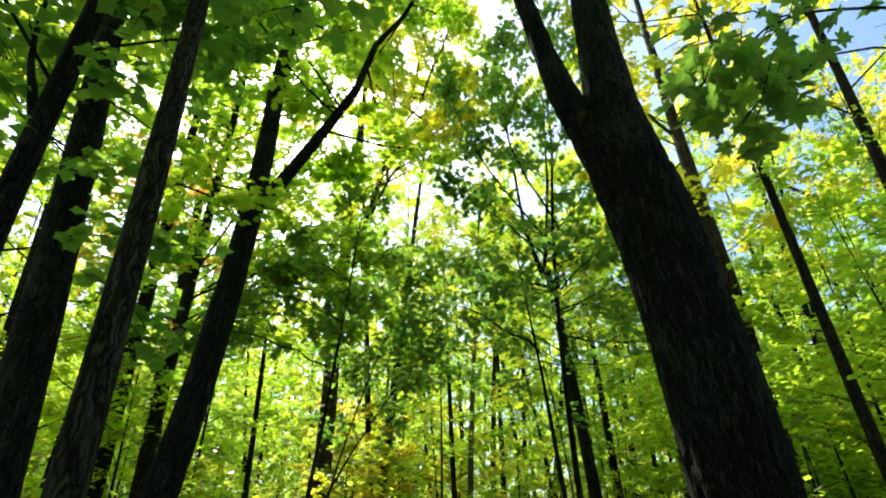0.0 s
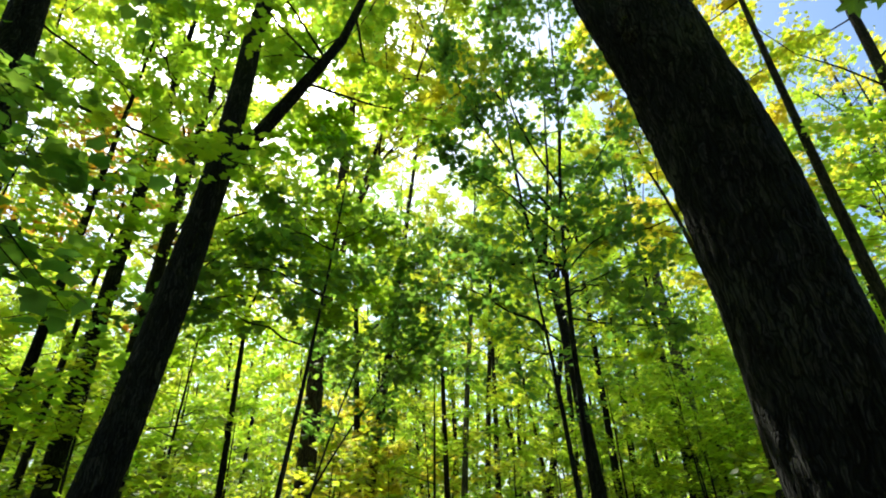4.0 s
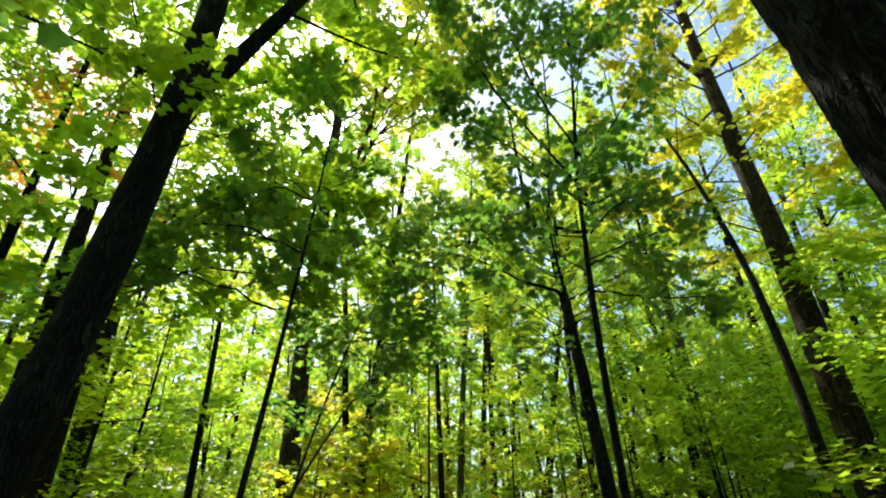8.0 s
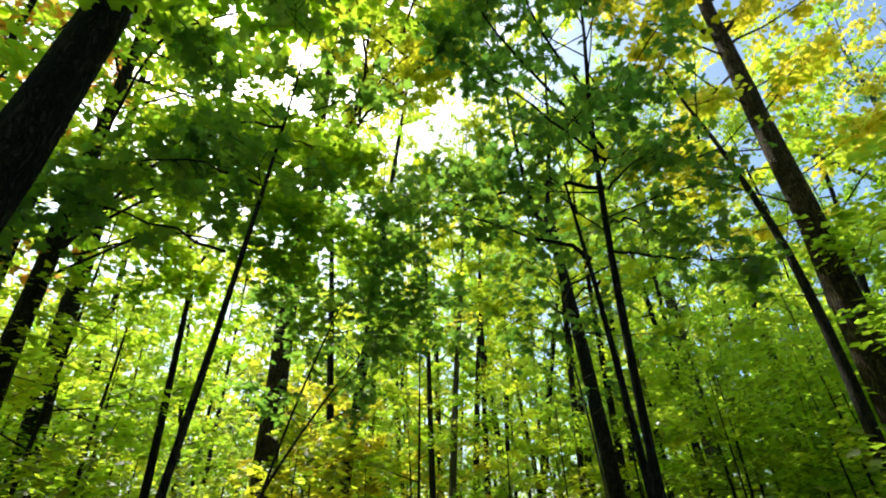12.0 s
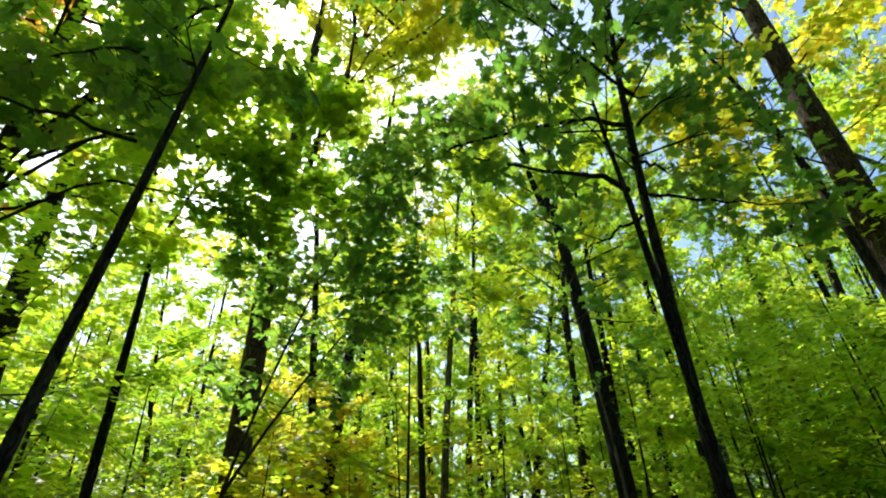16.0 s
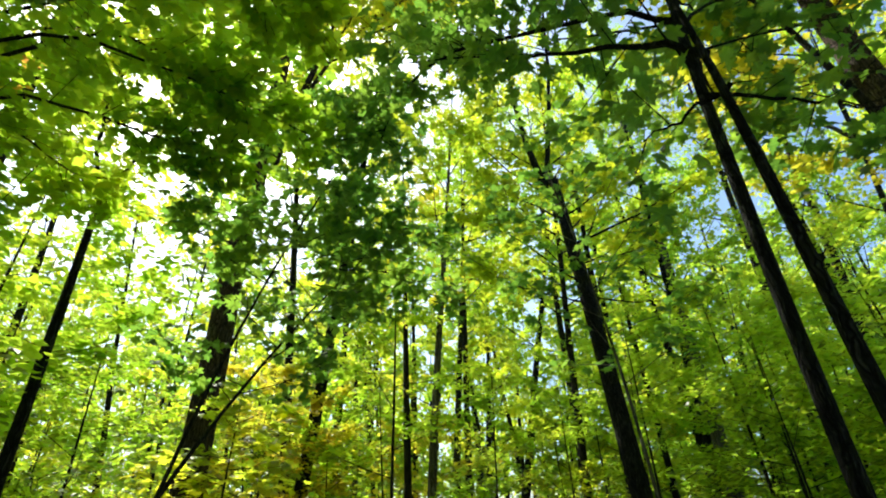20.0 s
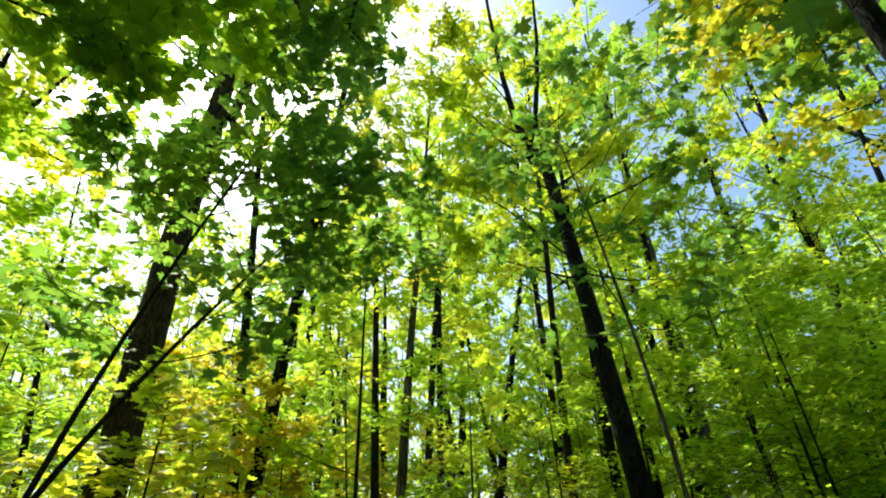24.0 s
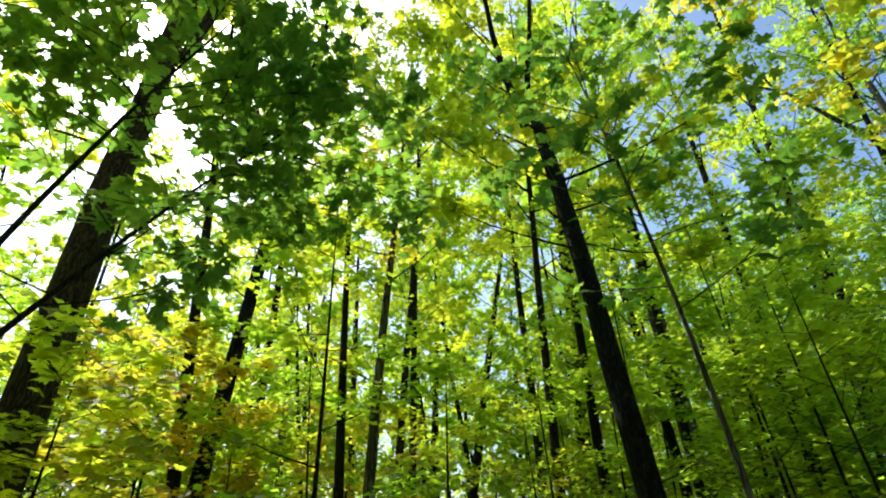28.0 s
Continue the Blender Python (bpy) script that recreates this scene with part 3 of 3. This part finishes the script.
grow("maple_tree", (-1.14, 1.73, -0.023, 0.002, -0.10, -0.01), 0.115, 2.2, 9.5, 4.0, 1.7, 18, SHADED, BARK_GREY,
     "young maple with flaky grey bark close to the way", MAPLES, 10, seg=20, rough=0.05, clear=1.4)
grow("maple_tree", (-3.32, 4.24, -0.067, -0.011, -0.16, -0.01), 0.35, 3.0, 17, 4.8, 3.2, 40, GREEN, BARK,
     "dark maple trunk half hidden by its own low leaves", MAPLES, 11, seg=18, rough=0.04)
grow("maple_tree", (-2.82, 2.74, 0.001, -0.011, -0.01, -0.01), 0.15, 4.5, 14, 3.6, 2.6, 30, SHADED, BARK,
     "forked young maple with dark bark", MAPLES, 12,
     hand=[([(-2.83, 2.7, 3.9), (-2.95, 2.7, 4.2), (-3.26, 2.71, 4.78), (-3.4, 2.7, 6.0)], 0.05, 0.6),
           ([(-2.82, 2.72, 2.5), (-2.45, 2.85, 2.75), (-2.0, 3.0, 2.8)], 0.01, 1.0), ([(-2.82, 2.72, 3.0), (-2.5, 3.0, 3.3), (-2.2, 3.2, 3.4)], 0.01, 1.0)])
grow("maple_tree", (-5.40, 9.70, 0.010, -0.015, 0.03, -0.02), 0.25, 4.5, 18, 6.5, 3.6, 42, GREEN, BARK_THIN,
     "slim dark maple with long green boughs over the way", MAPLES, 13, each=15, size=0.105,
     hand=[([(-5.34, 9.62, 4.7), (-3.6, 9.0, 5.2), (-2.7, 9.6, 5.2), (-1.8, 9.7, 5.0)], 0.024, 1.9), ([(-5.34, 9.62, 4.9), (-3.5, 8.2, 5.6), (-2.7, 8.0, 5.7), (-2.1, 7.9, 5.5)], 0.028, 1.9), ([(-5.34, 9.62, 5.7), (-3.3, 9.3, 6.4), (-2.8, 9.7, 6.5), (-2.2, 9.9, 6.3)], 0.028, 1.9),
           ([(-5.34, 9.62, 5.2), (-3.4, 8.6, 5.6), (-2.2, 9.2, 5.6), (-1.1, 9.6, 5.3)], 0.026, 2.3), ([(-5.34, 9.62, 5.6), (-3.2, 8.2, 6.2), (-2.0, 8.6, 6.4), (-1.0, 8.9, 6.2)], 0.026, 2.3),
           ([(-5.34, 9.62, 6.2), (-3.4, 7.4, 6.9), (-2.3, 7.2, 7.2), (-1.5, 7.1, 7.1)], 0.024, 2.2), ([(-5.34, 9.62, 6.6), (-3.0, 9.4, 7.4), (-1.8, 10.2, 7.5)], 0.024, 2.2),
           ([(-5.34, 9.62, 5.0), (-4.1, 9.5, 5.3), (-3.6, 10.8, 5.2)], 0.022, 2.0), ([(-5.34, 9.62, 6.0), (-4.5, 9.4, 6.6), (-4.2, 10.6, 6.8)], 0.022, 2.0)])
grow("maple_tree", (-7.36, 13.90, -0.130, -0.004, 0.17, 0.02), 0.40, 6.0, 17, 6.0, 3.6, 15, LIME, BARK,
     "dark maple trunk in the sunny part of the wood", MAPLES, 14, per=8, each=18, size=0.10, shape=OVAL, seg=14)
grow("maple_tree", (-4.20, 11.50, 0.004, 0.044, -0.15, 0.04), 0.115, 4.2, 10.5, 6.2, 2.2, 16, LIME, BARK,
     "slender forked maple before a bright gap in the wood", MAPLES, 54, size=0.095, per=6, each=12, top=0.58, shape=OVAL,
     hand=[([(-4.42, 11.88, 5.95), (-4.55, 11.8, 6.35), (-4.68, 11.72, 6.9), (-4.72, 11.7, 7.9), (-4.6, 11.7, 9.6)], 0.045, 0.5),
           ([(-4.42, 11.88, 5.95), (-4.3, 11.95, 6.4), (-4.22, 12.03, 6.95), (-3.9, 12.1, 7.8), (-3.7, 12.1, 9.2)], 0.036, 0.5),
           ([(-4.42, 11.86, 5.9), (-4.1, 12.0, 6.15), (-3.6, 12.1, 6.3)], 0.018, 0.8)])
grow("maple_sapling", (-1.80, 6.17, 0.146, 0.040, -0.20, -0.00), 0.045, 2.8, 6.2, 3.6, 1.0, 9, SHADED, BARK_THIN,
     "leaning young maple with broad shaded leaves over the way", MAPLES, 15, per=7, each=8, size=0.12, twig=0.5, shape=NEAR, singles=300, clear=1.7, tilt=0.75,
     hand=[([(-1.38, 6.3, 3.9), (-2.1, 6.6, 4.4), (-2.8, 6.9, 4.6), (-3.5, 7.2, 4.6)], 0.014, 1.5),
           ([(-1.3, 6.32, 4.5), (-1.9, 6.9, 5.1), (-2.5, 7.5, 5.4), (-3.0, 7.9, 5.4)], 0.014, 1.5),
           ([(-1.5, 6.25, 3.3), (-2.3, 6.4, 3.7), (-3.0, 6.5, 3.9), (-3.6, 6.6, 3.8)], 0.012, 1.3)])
grow("maple_sapling", (-2.67, 10.77, 0.109, 0.062, 0.60, 0.07), 0.04, 3.0, 7.0, 4.4, 1.7, 21, SHADED, BARK_THIN,
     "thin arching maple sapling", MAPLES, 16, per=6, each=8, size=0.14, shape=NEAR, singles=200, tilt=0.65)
grow("maple_sapling", (-3.27, 11.03, 0.275, 0.097, 1.22, 0.13), 0.042, 3.0, 5.4, 3.0, 1.6, 17, SHADED, BARK_THIN,
     "thin sapling bent over with a level spray of shaded leaves", MAPLES, 17, per=6, each=8, size=0.13, shape=NEAR, singles=250, tilt=0.65,
     hand=[([(-0.95, 11.6, 4.75), (-0.4, 12.1, 5.0), (0.2, 12.4, 5.0), (0.7, 12.6, 4.9)], 0.012, 2.0), ([(-1.2, 11.55, 4.5), (-1.0, 12.3, 4.75), (-0.6, 13.0, 4.75)], 0.012, 2.0),
           ([(-0.8, 11.65, 4.9), (-0.1, 11.7, 5.2), (0.5, 11.8, 5.3)], 0.01, 1.6)])
grow("maple_sapling", (2.49, 10.77, 0.009, 0.013, -0.44, 0.04), 0.038, 2.5, 6.2, 3.0, 1.7, 15, SHADED, BARK_PALE,
     "pale thin sapling with level sprays of leaves", MAPLES, 18, per=3.6, each=10, shape=NEAR, singles=250)

# ---- the trees farther on ----
MIDDLE_STEMS = [
    ((4.81, 28.76, 0.246, 0.003, -0.10, 0.01), 0.36, 5.5, 15, 6, LIME, BARK),
    ((1.84, 23.22, 0.022, 0.003, 0.11, 0.0), 0.22, 5.5, 16, 8, GREEN, BARK_THIN),
    ((2.31, 23.49, 0.033, 0.005, -0.02, 0.0), 0.21, 5.5, 16, 8, LIME, BARK_THIN),
    ((0.28, 18.06, -0.020, 0.002, -0.01, 0.0), 0.17, 3.5, 11, 5, YELLOW, BARK_THIN),
    ((0.65, 17.96, 0.030, 0.001, 0.10, 0.0), 0.19, 3.5, 14, 4.2, LIME, BARK_PALE),
    ((-2.41, 18.00, 0.107, 0.015, -0.03, 0.01), 0.29, 4.8, 17, 6, LIME, BARK),
    ((-2.22, 17.85, -0.102, -0.002, 0.05, 0.0), 0.21, 4.5, 15, 6, GREEN, BARK),
    ((-1.81, 22.42, -0.033, 0.006, 0.09, 0.01), 0.24, 4.5, 16, 7, LIME, BARK),
]
BACK_STEMS = [
    ((9.80, 20.80, -0.021, 0.004, 0.01, 0.0), 0.48, 5.8, 18, 6, GREEN, BARK_PALE),
    ((9.65, 21.41, 0.002, 0.004, -0.20, 0.02), 0.26, 5.5, 15, 6, GREEN, BARK),
    ((6.06, 23.11, 0.044, 0.002, -0.11, 0.01), 0.26, 6.2, 16, 7, GREEN, BARK_THIN),
    ((4.01, 17.11, -0.003, -0.008, 0.09, -0.01), 0.17, 5.0, 14, 6, LIME, BARK_THIN),
    ((-10.05, 19.47, -0.077, 0.003, 0.05, 0.02), 0.19, 8.2, 15, 7, LIME, BARK),
    ((8.05, 18.78, 0.014, 0.003, -0.01, 0.0), 0.19, 4.0, 14, 6, GREEN, BARK),
    ((8.13, 24.12, 0.042, 0.002, -0.01, 0.0), 0.30, 4.5, 17, 6, LIME, BARK),
]
FARTHER = MIDDLE_STEMS + BACK_STEMS
for k, (row, wide, at, high, low, leaf, bark) in enumerate(FARTHER):
    grow("maple_tree", row, wide, at, high * (1.15 if -1 < row[0] < 4.5 else 1.3), low, (4.4 if row[0] > 5 else 3.6) if high > 11 else 1.8, (17 if row[0] > 5 else 20) if high > 11 else 8, leaf, bark,
         "straight forest maple with a %s stem and a %s crown" % ("pale" if bark is BARK_PALE else "dark", "yellow" if leaf is YELLOW else "lime green" if leaf is LIME else "green"),
         MAPLES, 30 + k, per=7.5, each=19, twig=1.0, size=0.105, twig_wood=False, shape=FAR)

grow("maple_tree", (-6.6, 9.6, 0.02, 0.0, 0.0, 0.0), 0.12, 3.0, 9.5, 5.0, 2.0, 12, ORANGE, BARK_THIN,
     "slim maple turned orange among green neighbours", MAPLES, 50, shape=FAR)
grow("maple_sapling", (-3.1, 18.1, 0.02, 0.0, 0.0, 0.0), 0.06, 1.2, 5.2, 1.8, 2.2, 26, YELLOW, BARK_THIN,
     "bright yellow maple sapling in the undergrowth", MAPLES, 51, shape=FAR, size=0.12, each=18, per=8, steep=0.5, category="sapling")
grow("maple_sapling", (-2.5, 13.3, 0.03, 0.02, 0.0, 0.0), 0.045, 1.2, 3.6, 1.7, 1.1, 15, LIME, BARK_THIN,
     "young maple with broad bright yellowish green leaves", MAPLES, 53, shape=NEAR, size=0.15, each=8, per=6, twig=0.5, steep=0.4, tilt=0.3, singles=220, category="sapling")
grow("beech_tree", (18.6, 17.6, 0.0, 0.0, 0.0, 0.0), 0.5, 3.0, 22, 9, 4.6, 24, GREEN, BARK_PALE,
     "pale beech with a bare limb reaching out", "", 52, shape=FAR, size=0.12,
     hand=[([(18.5, 17.6, 10.6), (17.0, 17.2, 12.1), (15.5, 17.2, 13.0), (13.96, 17.2, 14.0), (12.3, 17.2, 14.06)], 0.13, 0.15),
           ([(14.6, 17.2, 13.5), (13.3, 17.2, 14.3), (13.18, 17.2, 15.9)], 0.06, 0.15)])

# ---- the rest of the wood: models, copied ----
rng = np.random.default_rng(77)
KINDS = {"maple_leaf_shaded": "shaded green", "maple_leaf_green": "green", "maple_leaf_lime": "lime green", "maple_leaf_yellow": "yellow"}


def tall_model(k, leaf, near, low=0):
    return grow("maple_tree", (0, 0, rng.normal(0, 0.03), rng.normal(0, 0.02), rng.normal(0, 0.1), 0), rng.uniform(0.2, 0.34), 1.3, rng.uniform(16, 21),
                low or rng.uniform(4.5, 6.5), 3.6, 16, leaf, (BARK, BARK_THIN)[k % 2], "tall %s maple deeper in the wood" % KINDS[leaf.name], MAPLES, 60 + k,
                each=20 if near else 8, twig=1.2, per=7.5 if near else 5.0, size=0.108 if near else 0.27, shape=FAR, twig_wood=False, clear=0, split=near, tilt=0.5 if near else 0.9)


def low_model(k, leaf, h, split):
    return grow("maple_sapling", (0, 0, rng.normal(0, 0.05), rng.normal(0, 0.05), rng.normal(0, 0.15), 0), 0.03 + 0.005 * h, 1.2, h, 0.7 + 0.08 * h, 1.0 + 0.17 * h,
                int(8 + h), leaf, BARK_THIN, "%s maple sapling with level sprays of leaves" % KINDS[leaf.name], "saplings of the undergrowth", 80 + k,
                each=16 if split else 10, twig=0.65, per=8.5, size=0.096 if split else 0.137, shape=FAR, twig_wood=False, clear=0, tilt=0.28 if split else 0.6, steep=0.55, category="sapling", split=split)


TALL = [tall_model(k, leaf, True) for k, leaf in enumerate((GREEN, LIME, GREEN, LIME, YELLOW))]
TALL.append(tall_model(30, SHADED, True))
TOPS = [tall_model(20 + k, leaf, True, 9.5) for k, leaf in enumerate((GREEN, LIME))]
TALL_FAR = [tall_model(10 + k, leaf, False) for k, leaf in enumerate((GREEN, LIME, LIME))]
HIGH = (3.4, 4.6, 5.5, 7.0, 2.8, 3.0)
LOW = [low_model(k, leaf, HIGH[k], True) for k, leaf in enumerate((GREEN, LIME, GREEN, LIME, LIME))]
DARK = [low_model(20 + k, GREEN, h, True) for k, h in enumerate((5.2, 6.4))]
LOW_FAR = [low_model(10 + k, leaf, HIGH[k] * 1.1, False) for k, leaf in enumerate((GREEN, LIME, GREEN, LIME, LIME, YELLOW))]

FIXED = [(r[0], r[1]) for r, *_ in FARTHER] + [(1.8, 3.5), (4.5, 2.0), (-3.2, 5.6), (-3.2, 14.2), (1.9, 7.7), (5.6, 9.2), (4.2, 8.3), (4.8, 5.9), (3.7, 13.5), (-1.1, 1.7), (-3.3, 4.2), (-2.8, 2.7), (-4.6, 8.1), (-7.4, 13.9)]


def scatter(count, area, gap, ok, open_left=1.0):
    got = []
    for _ in range(count * 60):
        if len(got) == count:
            break
        x, y = rng.uniform(area[0], area[1]), rng.uniform(area[2], area[3])
        if (x > -0.35 * y - 2 or rng.random() < open_left) and ok(x, y) and all((x - a) ** 2 + (y - b) ** 2 > gap * gap for a, b in got) and all((x - a) ** 2 + (y - b) ** 2 > 0.64 for a, b in FIXED):
            got.append((x, y))
    return got


used = set()


def under_open_sky(x, y):
    """How high trees may stand in the thin part of the wood, beyond which bright sky shows; None elsewhere."""
    away, r = math.degrees(math.atan2(x, y - 4)), math.hypot(x, y - 4)
    return 1.6 + 0.42 * r if -48 < away < -26 and r > 13.5 else None


def plant(models, spots, weights, low, high):
    for x, y in spots:
        k = rng.choice(len(models), p=weights)
        s = rng.uniform(low, high)
        cap = under_open_sky(x, y)
        if cap and models[k] in TALL + TALL_FAR:
            s = min(s, cap / 18)
            if s < 0.4:
                continue
        m = pose(x, y, rise(x, y) - 0.05, 0, 0, rng.uniform(0, 360)) @ Matrix.Diagonal((s, s, s, 1))
        if models[k].name in used:
            copy_thing(models[k], m)
        else:
            models[k].matrix_basis = m
            used.add(models[k].name)


wedge = lambda x, y: abs(x) < 4 + 1.05 * y
TALL_SPOTS = scatter(36, (-32, 32, 7, 31), 2.5, lambda x, y: wedge(x, y) and (y > 17 or x < -6.5 or x > 6.5 and y > 12.5) and (y > 26 or not -1.5 < x < 5) and not (y > 18 and abs(x + 3.4 + 0.5 * (y - 18.5)) < 3.2), 0.5)
plant(TALL, [p for p in TALL_SPOTS if p[0] < 0.3 * p[1] + 1], (0.34, 0.24, 0.24, 0.12, 0.06, 0.0), 0.85, 1.15)
plant(TALL, [p for k, p in enumerate(TALL_SPOTS) if p[0] >= 0.3 * p[1] + 1 and k % 6], (0.34, 0.06, 0.28, 0.02, 0.04, 0.26), 0.85, 1.15)
plant(TALL, [(-8.6, 7.4), (-12.0, 13.5), (-7.6, 4.6), (-10.6, 15.2), (-7.0, 19.5)], (0.3, 0.3, 0.2, 0.2, 0.0, 0.0), 0.75, 0.95)
plant(TALL, [(-0.6, 25.5), (-1.6, 28.0), (1.0, 29.5)], (0.45, 0.2, 0.35, 0.0, 0.0, 0.0), 0.8, 0.95)
plant(TALL_FAR, scatter(76, (-46, 46, 30, 48), 2.3, wedge, 0.8), (0.46, 0.28, 0.26), 0.85, 1.1)
# trees beside and behind the start, mostly unseen, added to screen off skylight
plant(TALL_FAR, scatter(40, (-22, 22, -20, 9), 2.3, lambda x, y: x > 7.5 and y < 1.5 or x > 11.5 and y < 6 or y < -4.5 or x < -7.5 and rng.random() < 0.3 or y < -3.2 and abs(x) > 1.3), (0.5, 0.25, 0.25), 0.9, 1.1)
plant(TALL, [(8.8, 8.4), (12.2, 11.2)], (0.0, 0.5, 0.0, 0.2, 0.3, 0.0), 0.75, 0.9)
plant(TALL, [(15.5, 14.0), (19.5, 13.5), (24.5, 21.0)], (0.42, 0.2, 0.3, 0.08, 0.0, 0.0), 0.72, 0.92)
# unseen crowns just behind the camera, added so that less sky lights the trunks
plant(TALL_FAR, [(-6.2, -2.6), (-3.4, -4.0), (0.6, -3.6), (3.8, -3.2), (6.6, -2.2), (-5.0, -6.6), (-1.4, -6.4), (2.4, -6.8), (5.6, -6.0), (8.6, -0.4), (-8.6, -0.6)], (0.5, 0.25, 0.25), 0.85, 1.0)
plant(TOPS, [(-6.6, 10.4)], (0.55, 0.45), 0.95, 1.15)
plant(DARK, [(5.6, 12.6), (7.2, 11.6), (8.6, 12.9), (9.8, 11.0), (6.6, 14.6), (10.4, 14.2)], (0.5, 0.5), 0.85, 1.1)
plant(DARK, [(-1.3, 16.6), (0.9, 20.4), (-1.2, 21.4), (-0.2, 18.9)], (0.5, 0.5), 0.85, 1.05)
plant(DARK, [(7.4, 14.9), (9.0, 15.5), (10.8, 16.4), (8.3, 17.3)], (0.5, 0.5), 1.15, 1.35)
SHARE = (0.34, 0.14, 0.30, 0.10, 0.09, 0.03)
LOW_SPOTS = scatter(96, (-20, 20, 6, 20), 1.05, lambda x, y: wedge(x, y) and (abs(x) > 4.8 and y > 6 or y > 14.5 and rng.random() < 0.5))
plant(LOW, scatter(9, (-16, -4, 12.5, 20), 1.4, lambda x, y: under_open_sky(x, y)), (0.2, 0.34, 0.16, 0.2, 0.1), 0.9, 1.3)
plant(LOW, [p for k, p in enumerate(LOW_SPOTS) if p[0] < 2.5 and (abs(p[0]) > 4.5 or k % 2)], (0.36, 0.16, 0.30, 0.08, 0.10), 0.8, 1.2)
plant(LOW[:3] + DARK, [p for p in LOW_SPOTS if p[0] >= 2.5], (0.28, 0.08, 0.18, 0.22, 0.24), 0.75, 1.1)
# saplings out of view round the start, added to block the low sky
plant(LOW_FAR, scatter(20, (-12, 12, -12, 7), 1.3, lambda x, y: y < 1.5 and abs(x) > 5.5 or y < -3), SHARE, 1.0, 1.4)
plant(LOW_FAR, scatter(105, (-32, 32, 20, 40), 1.3, wedge), SHARE, 0.9, 1.35)
plant(TALL, [(-8.0, 9.2), (-9.6, 10.4), (-6.2, 8.6)], (0.5, 0.2, 0.3, 0.0, 0.0, 0.0), 0.62, 0.78)


plant(TALL, [(11.5, 19.0)], (0.5, 0.5, 0.0, 0.0, 0.0, 0.0), 0.98, 1.02)

for model in (*TOPS, *DARK, *TALL, *TALL_FAR, *LOW, *LOW_FAR):
    if model.name not in used:
        model.matrix_basis = pose(rng.uniform(-18, 18), rng.uniform(-27, -23), -0.1)


# ---- far woods ----
def far_woods():
    n = 80
    sets, stems = [], []
    for i in range(n):
        a = rng.uniform(-1.15, 1.15)
        r = rng.uniform(44, 62)
        x, y = r * math.sin(a), r * math.cos(a)
        h = min(rng.uniform(13, 18), under_open_sky(x, y) or 99)
        stems.append(tube(np.array(((x, y, -0.3), (x, y, h * 0.5), (x + rng.normal(0, 0.3), y, h))), (0.2, 0.15, 0.03), 6))
        k = 650
        c = np.stack([rng.normal(0, 2.2, k), rng.normal(0, 2.2, k), h * rng.uniform(0.0, 1, k) ** 1.4], -1) + (x, y, 0)
        sets.append((c, rng.normal(0, 1, (k, 3)), rng.normal(0, 1, (k, 3)), rng.uniform(0.25, 0.5, k)))
    wood = tagged(new("far_woods"), "distant green wood behind the nearer trees", "woods", kind="stuff")
    part("trunk", mesh_of("trunk", stems, BARK), wood)
    part("crown", leaf_mesh("crown", joined(sets), FAR, GREEN), wood)


far_woods()
